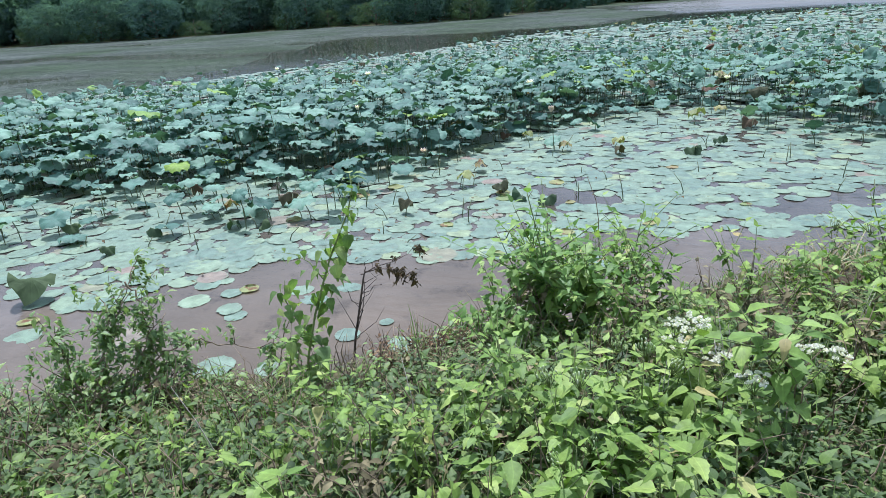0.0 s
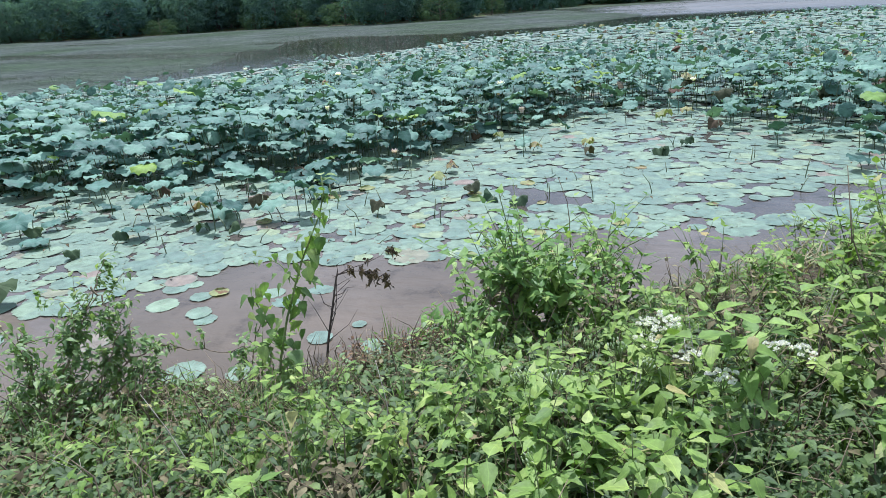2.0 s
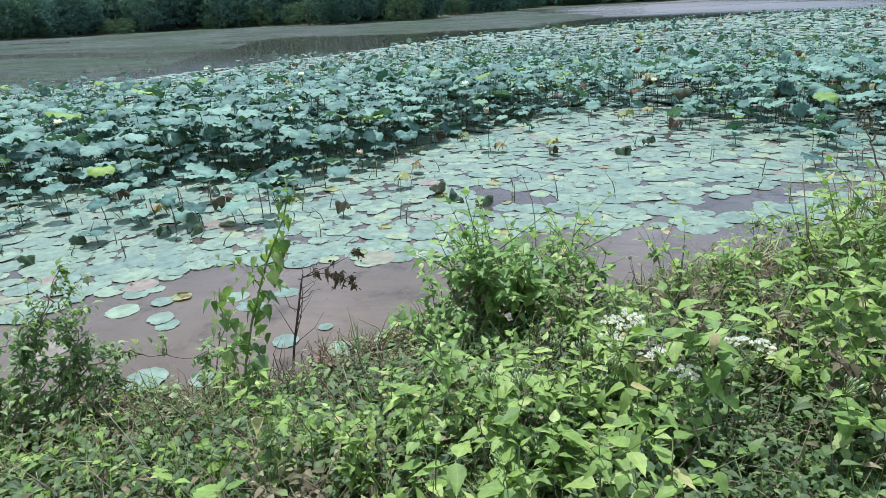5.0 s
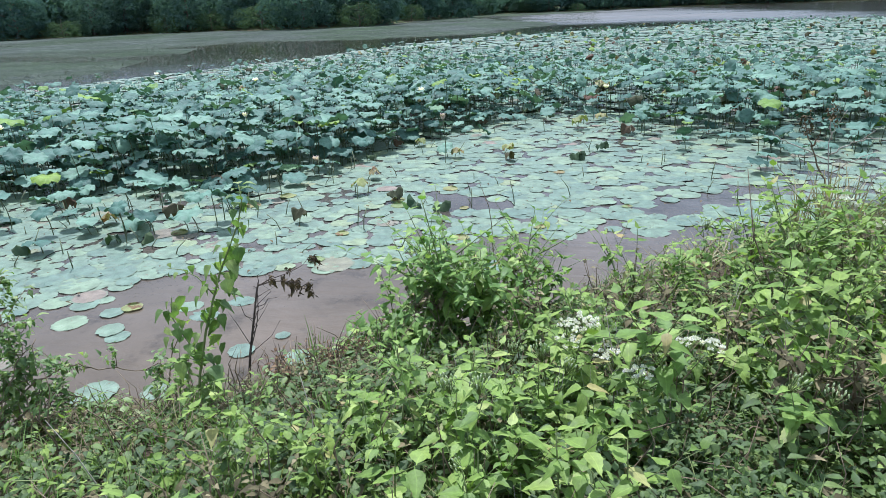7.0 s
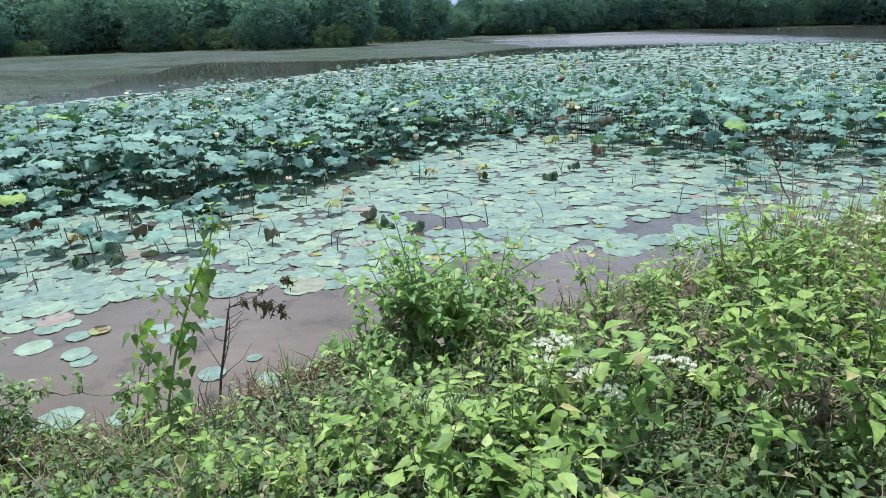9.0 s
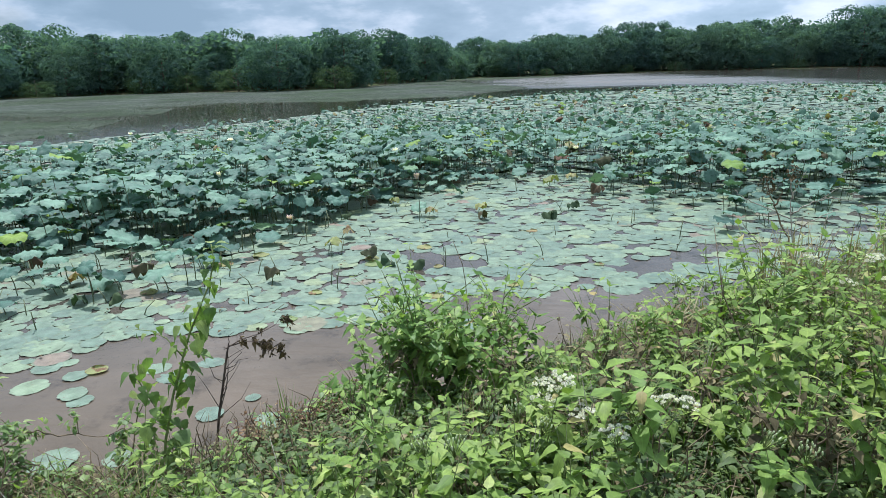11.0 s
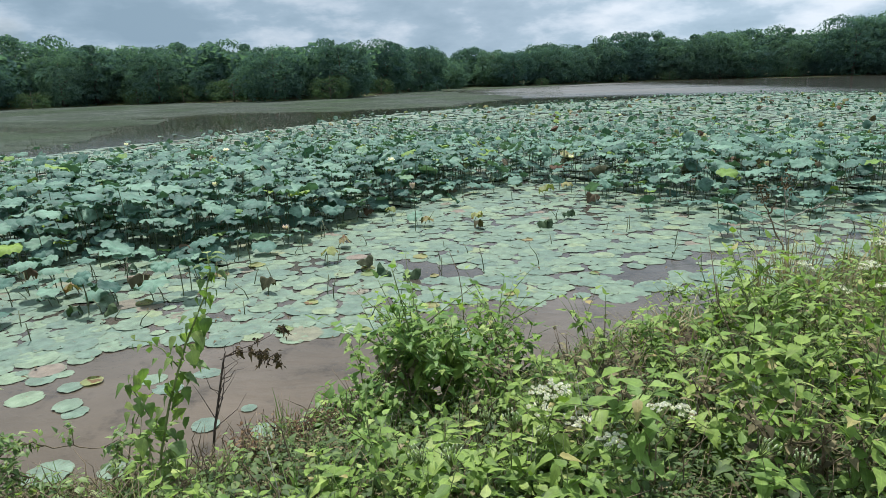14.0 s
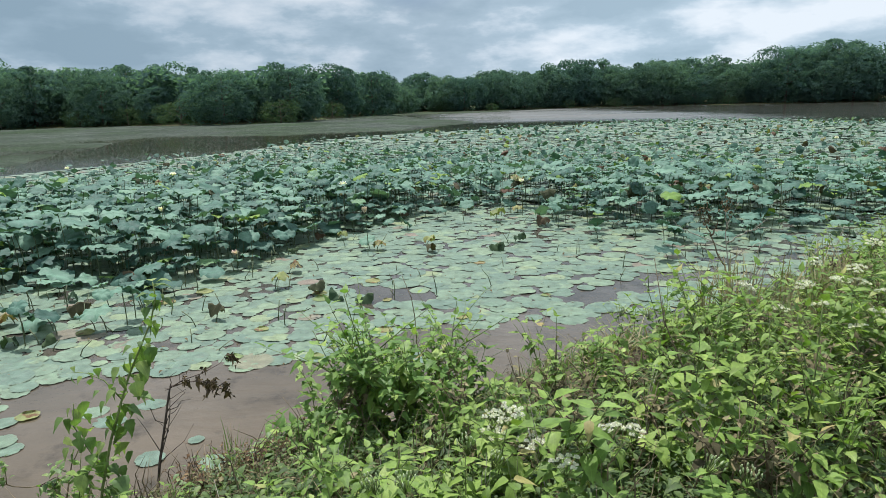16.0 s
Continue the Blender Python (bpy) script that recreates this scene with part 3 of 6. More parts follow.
def make_lotus():
    xa, ya = hexes(-30, 38, 5, 34, 0.238, 0.42)
    ra = np.hypot(xa, ya)
    edge_a = np.interp(bearing(xa, ya), REACH_AZ, REACH_R)
    tex = np.array([hum(a, b, 0.22, 4.0) for a, b in zip(xa, ya)])
    past = ya - np.interp(xa, LOTUS_X, LOTUS_Y)
    left = np.clip((-bearing(xa, ya) - 5) / 15, 0, 1)
    dense = (1 - 0.3 * np.clip(bearing(xa, ya) / 8, 0, 1)) * np.clip(past * 4 + 0.5, 0, 1) * (1.05 - np.clip((ra - 17 + 2.5 * left) / 8, 0, 1) * (0.72 + 0.18 * left) + 0.4 * tex)
    fringe = np.where((past <= 0) & (past > -2.6) & (ya > np.interp(xa, PAD_X, PAD_Y) + 0.7), 0.06 + 0.12 * np.clip(-xa - 2.5, 0, 1) + 0.10 * np.clip(xa - 1.5, 0, 1) + 0.2 * np.clip(past + 1, 0, 1), 0)
    ka = in_field(xa, ya) & (rng.uniform(size=len(xa)) < np.maximum(dense, fringe)) & (ra < 32) & (ra < edge_a - 0.5)
    xb, yb = hexes(-30, 62, 20, 86, 0.66, 0.45)
    rb = np.hypot(xb, yb)
    edge_b = np.interp(bearing(xb, yb), REACH_AZ, REACH_R)
    texb = np.array([hum(a, b, 0.12, 6.0) for a, b in zip(xb, yb)])
    right = np.clip((bearing(xb, yb) + 2) / 14, 0, 1)
    kb = in_field(xb, yb) & (rb >= 32) & (rng.uniform(size=len(xb)) < 0.3 + 0.2 * right + 0.6 * texb) & (yb > np.interp(xb, LOTUS_X, LOTUS_Y))
    x, y = np.concatenate([xa[ka], xb[kb]]), np.concatenate([ya[ka], yb[kb]])
    n = len(x)
    r = np.hypot(x, y)
    past = y - np.interp(x, LOTUS_X, LOTUS_Y)
    size = np.clip(rng.normal(0.182, 0.038, n), 0.08, 0.27) * np.where(past < 0.3, 0.75, 1.0) * np.interp(r, [10, 15, 22], [1.0, 0.88, 0.6])
    top = np.where(past < 0.2, rng.uniform(0.12, 0.42, n), np.clip(rng.normal(0.53, 0.19, n), 0.15, 0.95)) * np.interp(r, [15, 26], [1.0, 0.45])
    low = rng.uniform(size=n) < np.where(past < 1.2, 0.42, 0.15)
    top = np.where(low, top * rng.uniform(0.25, 0.6, n), top)
    top = np.minimum(top, np.interp(r, [20, 34], [0.9, 0.3]))
    tilt = np.abs(rng.normal(0, 1.0, n)) * np.interp(r, [14, 26], [0.27, 0.5]) + 0.05
    head, spin = rng.uniform(0, 6.28, n), rng.uniform(0, 6.28, n)
    m = places(np.c_[x, y, top + 0.18 * size], head, tilt, spin, size)
    which = rng.integers(0, 8, n)
    rank = np.argsort(r)
    meshes = [form_mesh("blade", f, M_LOTUS) for f in LOTUS_NEAR]
    stems = [form_mesh("stem", stalk_form(5, b), M_STALK) for b in (0.02, 0.05, 0.08)]
    for c, i in enumerate(rank[:300]):
        root = thing("lotus_leaf", "blue-green wavy lotus leaf standing on a stalk", "lotus leaf", GROUP_LOTUS, pose(x[i], y[i], 0))
        rel = m[i].copy()
        rel[0, 3] = rel[1, 3] = 0
        part("blade", meshes[which[i]], root, "", rel)
        s = Matrix.Diagonal((1, 1, top[i] + 0.25, 1))
        part("stem", stems[c % 3], root, "", Matrix.Translation((0, 0, -0.25)) @ s)
    rest = rank[300:]
    w = np.where(r[rest] > 24, 8 + which[rest] % 5, np.where(r[rest] > 15, 13 + which[rest] % 6, which[rest]))
    field = thing("lotus_field", "dense field of blue-green lotus leaves standing over the pond", "lotus field", kind="stuff")
    blades = part("leaf_blades", scatter("leaf_blades", LOTUS_NEAR + LOTUS_FAR + LOTUS_MID, w, m[rest], M_LOTUS), field)
    tagged(blades, kind="stuff")
    st = rest[r[rest] < 22]
    stalks = part("leaf_stalks", scatter("leaf_stalks", [stalk_form(3, 0.05)], np.zeros(len(st), int), stalk_places(x[st], y[st], top[st], spin[st]), M_STALK), field)
    tagged(stalks, kind="stuff")
    st = rest[(r[rest] >= 22) & (r[rest] < 42)]
    thin = tube([(0, 0, 0), (0.03, 0.01, 0.5), (0, 0, 1)], [0.008, 0.007, 0.006], 3)
    tagged(part("leaf_stalks", scatter("leaf_stalks", [thin], np.zeros(len(st), int), stalk_places(x[st], y[st], top[st], spin[st]), M_STALK), field), kind="stuff")


make_pads()
make_lotus()


# ---- far shore ----
def crown_form(seed, lobes, leaves, wide, tall, big=1.0):
    """Leaf sprays set over many rounded boughs, one unit high."""
    r_ = np.random.default_rng(seed)
    pos, nor, balls = [], [], []
    lump = r_.uniform(0, 6.28, 4)
    for i in range(lobes):
        q = (i + 0.5) / lobes
        a = i * 2.39996
        up = 1 - 1.86 * q
        out = math.sqrt(max(0.0, 1 - up * up))
        swell = 1 + 0.16 * math.sin(2 * a + lump[0]) * out + 0.14 * math.sin(3 * a + lump[1] + 4 * up)
        swell *= r_.uniform(0.68, 1.06)
        c = np.array([0.42 * wide * out ** 0.7 * swell * math.cos(a), 0.42 * wide * out ** 0.7 * swell * math.sin(a), tall * (0.42 + 0.43 * up * (swell if up > 0 else 1))])
        rad = r_.uniform(0.075, 0.19)
        k = leaves // lobes
        d = r_.normal(size=(k, 3))
        d /= np.linalg.norm(d, axis=1, keepdims=True)
        d[:, 2] = np.where(r_.uniform(size=k) < 0.6, np.abs(d[:, 2]), d[:, 2])
        bumpy = 1 + 0.22 * np.sin(d[:, 0] * 7 + a) * np.sin(d[:, 1] * 6 + i) + r_.normal(0, 0.06, k)
        pos.append(c + d * (rad * bumpy)[:, None] * np.array([1.15, 1.15, 0.85]))
        nor.append(d)
        balls.append((*c, rad))
    pos, nor = np.concatenate(pos), np.concatenate(nor)
    outer = np.ones(len(pos), bool)  # leaves buried inside another bough are left out
    for cx, cy, cz, rad in balls:
        outer &= np.linalg.norm((pos - (cx, cy, cz)) / (1.15, 1.15, 0.85), axis=1) > rad * 0.72
    pos, nor = pos[outer], nor[outer]
    n = len(pos)
    nor = nor + r_.normal(0, 0.34, (n, 3))
    nor /= np.linalg.norm(nor, axis=1, keepdims=True)
    u = np.cross(nor, r_.normal(size=(n, 3)))
    u /= np.linalg.norm(u, axis=1, keepdims=True)
    w = np.cross(nor, u)
    s = r_.uniform(0.0105, 0.0195, n)[:, None] * big
    quad = np.stack([pos - u * s, pos + w * s * 0.7 + nor * s * 0.3, pos + u * s * 1.2, pos - w * s * 0.7 + nor * s * 0.2], 1).reshape(-1, 3)
    f = Form(quad, [])
    f.loops, f.sizes = np.arange(4 * n), np.full(n, 4)
    return f


def trunk_form(seed, wide):
    r_ = np.random.default_rng(seed)
    bars = [tube([(0, 0, -0.03), (0.01, 0, 0.15), (-0.01, 0.01, 0.35), (0.0, 0.0, 0.6), (0.01, 0.01, 0.85)], [0.03, 0.022, 0.018, 0.011, 0.004], 7)]
    for i in range(9):
        a, z = i * 2.4, 0.14 + 0.06 * i
        reach = 0.3 * wide * r_.uniform(0.7, 1.1)
        bars.append(tube([(0, 0, z), (reach * 0.5 * math.cos(a), reach * 0.5 * math.sin(a), z + 0.06), (reach * math.cos(a), reach * math.sin(a), z + 0.16)], [0.011, 0.007, 0.002], 5))
    return join_forms(bars)


SKY_AZ = [-60, -45, -32, -27, -24, -17, -13, -6.5, -0.8, 7, 13, 20, 23.6, 31, 45]
SKY_H = [0.066, 0.066, 0.065, 0.067, 0.071, 0.069, 0.070, 0.064, 0.042, 0.054, 0.058, 0.060, 0.068, 0.074, 0.074]
TREE_PARTS = []
for k in range(7):
    wide_k = 1.0 + 0.12 * (k % 3)
    TREE_PARTS.append((form_mesh("trunk", trunk_form(200 + k, wide_k), M_BARK), form_mesh("crown", crown_form(220 + k, 74 + 12 * (k % 3), 25000, wide_k, 1.0), M_HAZY_CROWN, False)))
BACK_PARTS = [(TREE_PARTS[k][0], form_mesh("crown", crown_form(260 + k, 70, 19000, 1.0 + 0.1 * k, 1.0, 1.2), M_HAZY_CROWN, False)) for k in range(4)]
SCRUB_PARTS = []
for k in range(3):
    SCRUB_PARTS.append((form_mesh("trunk", trunk_form(240 + k, 1.3), M_BARK), form_mesh("crown", crown_form(250 + k, 30, 4200, 1.5, 0.85), M_CROWN_PALE, False)))


def make_tree(name, label, category, group, parts, x, y, h, widen):
    root = thing(name, label, category, group, Matrix.Translation((x, y, ground_z(x, y) - 0.05)) @ Matrix.Rotation(rng.uniform(0, 6.28), 4, "Z") @ Matrix.Diagonal((h * widen, h * widen, h, 1)))
    part("trunk", parts[0], root)
    part("crown", parts[1], root)


def make_woods():
    az, i = -56.0, 0
    while az < 42:
        shore = float(np.interp(az, FAR_AZ, FAR_R))
        for row, (back, low) in enumerate(((5, 0.9), (13, 1.0))):
            r = shore + back + rng.uniform(-2, 3)
            a = math.radians(az + rng.uniform(-0.8, 0.8) + row * 1.6)
            h = (float(np.interp(math.degrees(a), SKY_AZ, SKY_H)) * r + 2.3) * low * rng.uniform(0.64, 1.03)
            make_tree("tree", "dark green broad-crowned tree on the far shore", "tree", "trees on the far shore", (TREE_PARTS[int(rng.integers(0, 7))] if row == 0 else BACK_PARTS[int(rng.integers(0, 4))]), r * math.sin(a), r * math.cos(a), h, rng.uniform(0.85, 1.2))
        az += math.degrees(7.6 / shore) * rng.uniform(0.8, 1.15)
    for j in range(20):
        az = -54 + 94 * (j + rng.uniform(0, 0.8)) / 20
        r = float(np.interp(az, FAR_AZ, FAR_R)) + rng.uniform(0.5, 3.0)
        a = math.radians(az)
        make_tree("shrub", "pale green rounded shrub at the far water's edge", "shrub", "shrubs on the far shore", SCRUB_PARTS[j % 3], r * math.sin(a), r * math.cos(a), rng.uniform(2.0, 4.4), rng.uniform(0.9, 1.3))


MAT_AZ = [-62, -45, -40, -35.5, -32, -28, -24, -20, -16, -12.5, -10.5, -8.5, -5, -2.8, 0, 3]
MAT_R = [27.5, 27.5, 28, 31, 35, 46, 60, 60, 57, 56, 56, 56.5, 58, 60, 68, 78]
MAT_BACK = [126, 121, 112, 108, 112, 113, 108, 100, 97, 100, 113, 127, 144, 118, 92, 80]


def mat_mat(name, low, high, lush):
    s = Shade(name, 0.95, 0.1)
    pos = s.node("ShaderNodeNewGeometry").outputs["Position"]
    fine = s.noise(1.6, 8, 0.7, pos)
    dull = s.ramp(fine, [(0.32, (0.019, 0.024, 0.019)), (0.5, (0.056, 0.066, 0.054)), (0.7, (0.115, 0.130, 0.108))])
    green = s.ramp(fine, [(0.32, (0.015, 0.026, 0.015)), (0.7, lush)])
    patch = s.ramp(s.noise(0.09, 6, 0.65, pos, (1.0, 0.5, 1.0)), [(low, 0.0), (high, 1.0)])
    s.colour(s.mix(1.0, s.mix(patch, dull, green), s.ramp(s.noise(0.35, 5, 0.7, pos, (0.35, 1.0, 1.0)), [(0.35, 0.55), (0.6, 1.15)]), "MULTIPLY"))
    s.bump(fine, 1.0, 0.08)
    return s.mat


def make_mat(angles, front_az, front_r, back_r, label, material):
    """A low floating mat of weed and mud off the far shore."""
    rows = 44
    pts, faces = [], []
    for a in angles:
        front = float(np.interp(a, front_az, front_r))
        back = float(np.interp(a, front_az, back_r))
        for i in range(rows):
            q = i / (rows - 1)
            r = front + (back - front) * q ** 1.3 + (1 - q) ** 6 * (2.5 * hum(a, 3.0, 0.35, 7.0) + 1.5 * hum(a, 0.0, 1.7, 8.0))
            x, y = r * math.sin(math.radians(a)), r * math.cos(math.radians(a))
            wet = hum(x * 0.35, y, 0.13, 15.0)
            pts.append((x, y, min(0.06, -0.05 + 2.2 * min(q, 1.2 - 1.2 * q)) + 0.10 * wet + 0.05 * hum(x * 0.5, y, 0.45, 1.0) if 0 < i < rows - 1 else -0.1))
    for c in range(len(angles) - 1):
        for i in range(rows - 1):
            b = c * rows + i
            faces.append((b, b + rows, b + rows + 1, b + 1))
    thing("marsh", label, "marsh", kind="structure", mesh=form_mesh("marsh", Form(pts, faces), material))


M_MAT = mat_mat("matted_water_plants", 0.42, 0.6, (0.052, 0.076, 0.036))
M_SHORE = mat_mat("grassy_mud", 0.40, 0.55, (0.075, 0.095, 0.045))


def reed_form(seed):
    r_ = np.random.default_rng(seed)
    pts, faces = [], []
    for b in range(5):
        a, o = r_.uniform(0, 6.28), r_.uniform(-0.3, 0.3, 2)
        lean = r_.uniform(0.05, 0.3)
        c, s = math.cos(a), math.sin(a)
        w = 0.0055
        h = r_.uniform(0.4, 1.0)
        k = len(pts)
        pts += [(o[0] - s * w, o[1] + c * w, -0.3), (o[0] + s * w, o[1] - c * w, -0.3), (o[0] + c * lean, o[1] + s * lean, h)]
        faces += [(k, k + 1, k + 2)]
    return Form(pts, faces)


def make_reeds():
    n = 60000
    az = rng.uniform(-56, 6, n)
    q = rng.uniform(0, 1, n)
    lotus_end = np.interp(az, REACH_AZ, REACH_R)
    mat = np.interp(az, MAT_AZ, MAT_R)
    far = np.interp(az, FAR_AZ, FAR_R)
    r = lotus_end + 0.5 + (far - lotus_end) * q
    x, y = r * np.sin(np.radians(az)), r * np.cos(np.radians(az))
    tex = np.array([hum(a * 0.5, b, 0.06, 2.0) for a, b in zip(x, y)])
    on = np.clip((r - mat + 4) / 8, 0, 1)
    keep = (rng.uniform(size=n) < np.where(az < -14, 0.16, 0.04) * (1 - on) * (1 + 1.2 * tex) + (0.6 + 0.8 * tex) * on) & (r < far + 2)
    x, y, on, r = x[keep], y[keep], on[keep], r[keep]
    k = len(x)
    h = rng.uniform(0.04, 0.15, k) * (1.0 + 0.4 * (1 - on)) + 0.05 * on
    m = places(np.c_[x, y, np.zeros(k)], rng.uniform(0, 6.28, k), np.zeros(k), rng.uniform(0, 6.28, k), np.c_[np.full(k, 1.8), np.full(k, 1.8), h])
    thing("reeds", "short grey-green reeds standing in the shallow marsh", "reeds", kind="stuff", mesh=scatter("reeds", [reed_form(300 + i) for i in range(4)], rng.integers(0, 4, k), m, M_REED))


make_mat(np.arange(-62, 3.1, 0.3), MAT_AZ, MAT_R, MAT_BACK, "flat grey-brown mat of water weed and mud before the far trees", M_MAT)
make_mat(np.arange(-4, 10.1, 0.3), [-4, -1, 2, 4, 6.5, 10], [138, 142, 144, 148, 164, 188], [160, 174, 172, 170, 182, 196], "low mud and grass bank at the foot of the far trees", M_SHORE)
make_woods()
make_reeds()


def make_understory():
    """Low dark growth that closes the wood behind its front trees."""
    n = 42000
    az = rng.uniform(-57, 43, n)
    shore = np.interp(az, FAR_AZ, FAR_R)
    q = rng.uniform(0, 1, n)
    r = shore + 6 + 16 * q
    top = (np.interp(az, SKY_AZ, SKY_H) * r + 2.3) * 0.64
    swell = np.array([hum(a * 0.55, b * 0.1, 1.0, 12.0) for a, b in zip(az, r)])
    x, y = r * np.sin(np.radians(az)), r * np.cos(np.radians(az))
    z = rng.uniform(0, 1, n) ** 0.8 * top * (1 + 0.35 * swell) + 0.6
    leaf = Form([(-1, 0, 0), (0, -0.7, 0.3), (1.1, 0, 0), (0, 0.7, 0.2)], [(0, 1, 2, 3)])
    s = rng.uniform(0.3, 0.6, n)
    m = places(np.c_[x, y, z], rng.uniform(0, 6.28, n), rng.uniform(0, 1.3, n), rng.uniform(0, 6.28, n), s)
    thing("far_woods", "dense dark green woodland behind the shore trees", "woods", kind="stuff", mesh=scatter("far_woods", [leaf], np.zeros(n, int), m, M_HAZY_CROWN, False))


make_understory()


# ---- single leaves, flowers and stalks among the pads ----
FOLDED = [form_mesh("blade", folded_form(400 + i, 0.75 + 0.12 * i), M_LOTUS_DARK) for i in range(4)]
YELLOWED = [form_mesh("blade", folded_form(410 + i, 0.45 + 0.15 * i), M_LOTUS_YELLOW) for i in range(3)]
BROWNED = [form_mesh("blade", folded_form(420 + i, 0.95 + 0.12 * i), M_LOTUS_BROWN) for i in range(3)]
STALKS = [form_mesh("stem", stalk_form(5, b), M_STALK) for b in (0.03, 0.07, 0.12)]


def odd_leaf(blades, label, x, y, height, size, lean):
    root = thing("lotus_leaf", label, "lotus leaf", "drooping lotus leaves", pose(x, y, 0, 0, 0, math.degrees(rng.uniform(0, 6.28))))
    i = int(rng.integers(0, 99))
    part("blade", blades[i % len(blades)], root, "", Matrix.Translation((0, 0, height)) @ Matrix.Rotation(lean, 4, "X") @ Matrix.Scale(size, 4))
    part("stem", STALKS[i % 3], root, "", Matrix.Translation((0, 0, -0.25)) @ Matrix.Diagonal((1, 1, height + 0.24, 1)))


DARK_AT = [(-4.34, 6.28), (-4.0, 6.31), (-5.18, 5.94), (-2.38, 10.31), (1.24, 10.77), (-0.95, 7.54), (-1.27, 7.64), (-4.08, 8.83), (0.84, 10.17), (0.63, 14.29), (0.08, 14.98), (-3.48, 9.13), (-6.28, 5.89), (-4.58, 7.86), (-5.28, 5.34),
           (4.1, 10.74), (4.95, 10.18), (6.54, 12.07), (7.2, 11.98), (6.44, 10.61), (6.7, 10.58), (1.29, 10.82), (0.81, 10.2)]
YELLOW_AT = [(-0.24, 10.69), (-2.1, 8.26), (-4.81, 6.97), (2.49, 14.76), (-7.53, 8.84), (-1.74, 11.36), (-1.02, 10.41), (-2.08, 9.06), (1.07, 12.85), (-3.2, 12.15), (1.59, 13.77)]
BROWN_AT = [(1.89, 12.11), (-4.15, 7.21), (-5.67, 7.49), (-2.13, 11.33), (-2.51, 7.01), (-1.58, 7.94), (-0.77, 13.47), (-0.2, 10.2), (-4.22, 8.75), (-9.83, 9.43)]
for x, y in DARK_AT:
    odd_leaf(FOLDED, "dark green lotus leaf drooping folded on its stalk", x, y, rng.uniform(0.08, 0.14), rng.uniform(0.08, 0.135), rng.uniform(-0.5, 0.5))
odd_leaf(FOLDED[:1], "large grey-green lotus leaf folded over its stalk near the bank", -5.06, 4.21, 0.25, 0.19, 0.25)
for x, y in YELLOW_AT:
    odd_leaf(YELLOWED, "yellowing lotus leaf sagging on its stalk", x, y, rng.uniform(0.12, 0.24), rng.uniform(0.10, 0.16), rng.uniform(-0.6, 0.6))
for x, y in BROWN_AT:
    odd_leaf(BROWNED, "withered brown lotus leaf hanging from its stalk", x, y, rng.uniform(0.12, 0.22), rng.uniform(0.09, 0.14), rng.uniform(-0.5, 0.5))

def make_far_withered():
    """Withered and yellow leaves scattered through the far part of the field."""
    n = 900
    az, r = rng.uniform(-38, 34, n), 14 + 52 * rng.uniform(0, 1, n) ** 1.5
    x, y = r * np.sin(np.radians(az)), r * np.cos(np.radians(az))
    keep = in_field(x, y) & (r < np.interp(az, REACH_AZ, REACH_R) - 1) & (y > np.interp(x, LOTUS_X, LOTUS_Y) + 0.5) & (rng.uniform(size=n) < np.where(az > 0, 0.42, 0.2))
    x, y = x[keep], y[keep]
    k = len(x)
    r = np.hypot(x, y)
    forms = [folded_form(440 + i, 0.6 + 0.2 * i) for i in range(4)]
    m = places(np.c_[x, y, rng.uniform(0.1, 0.35, k) + np.interp(r, [14, 24], [0.25, 0.0])], rng.uniform(0, 6.28, k), rng.normal(0, 0.6, k), rng.uniform(0, 6.28, k), rng.uniform(0.1, 0.2, k))
    which, brown = rng.integers(0, 4, k), rng.uniform(size=k) < 0.55
    for name, label, pick, mat in (("withered_leaves", "withered brown leaves scattered through the lotus field", brown, M_LOTUS_BROWN), ("yellow_leaves", "yellowing leaves scattered through the lotus field", ~brown, M_LOTUS_YELLOW)):
        thing(name, label, "lotus leaves", kind="stuff", mesh=scatter(name, forms, which[pick], m[pick], mat))


make_far_withered()

CURLED_AT = [(-3.23, 4.72), (0.2, 6.89), (-1.98, 5.85), (-1.93, 6.64), (-0.68, 7.6), (-0.94, 8.49), (-1.48, 7.71), (-4.78, 3.83), (-1.55, 7.96), (0.53, 9.36), (1.23, 7.66), (-3.05, 8.15), (-3.8, 6.66), (-0.64, 6.52), (-1.21, 5.83), (-3.37, 7.72)]
CURLED = [form_mesh("floating_pad", curled_form(430 + i), M_LOTUS_YELLOW) for i in range(3)]
for i, (x, y) in enumerate(CURLED_AT):
    thing("floating_pad", "yellow-brown lotus pad with its rim curled up", "lotus pad", "curled floating pads",
          pose(x, y, 0.016, 0, 0, math.degrees(rng.uniform(-0.9, 0.9))) @ Matrix.Diagonal((0.11, 0.09, 0.06, 1)) @ Matrix.Scale(rng.uniform(0.6, 1.1), 4), CURLED[i % 3])


def petal_form():
    pts, faces = [], []
    for i, (v, w) in enumerate(((0, 0.08), (0.25, 0.26), (0.55, 0.36), (0.8, 0.24), (1.0, 0.02))):
        for u in (-1, 0, 1):
            pts.append((u * w, 0.30 * math.sin(v * 1.5) + 0.10 * u * u * v, v))
    for i in range(4):
        for j in range(2):
            a = i * 3 + j
            faces.append((a, a + 1, a + 4, a + 3))
    return Form(pts, faces)


PETALS = [form_mesh("petal", petal_form(), M_PETAL), form_mesh("petal", petal_form(), M_PETAL_PINK)]


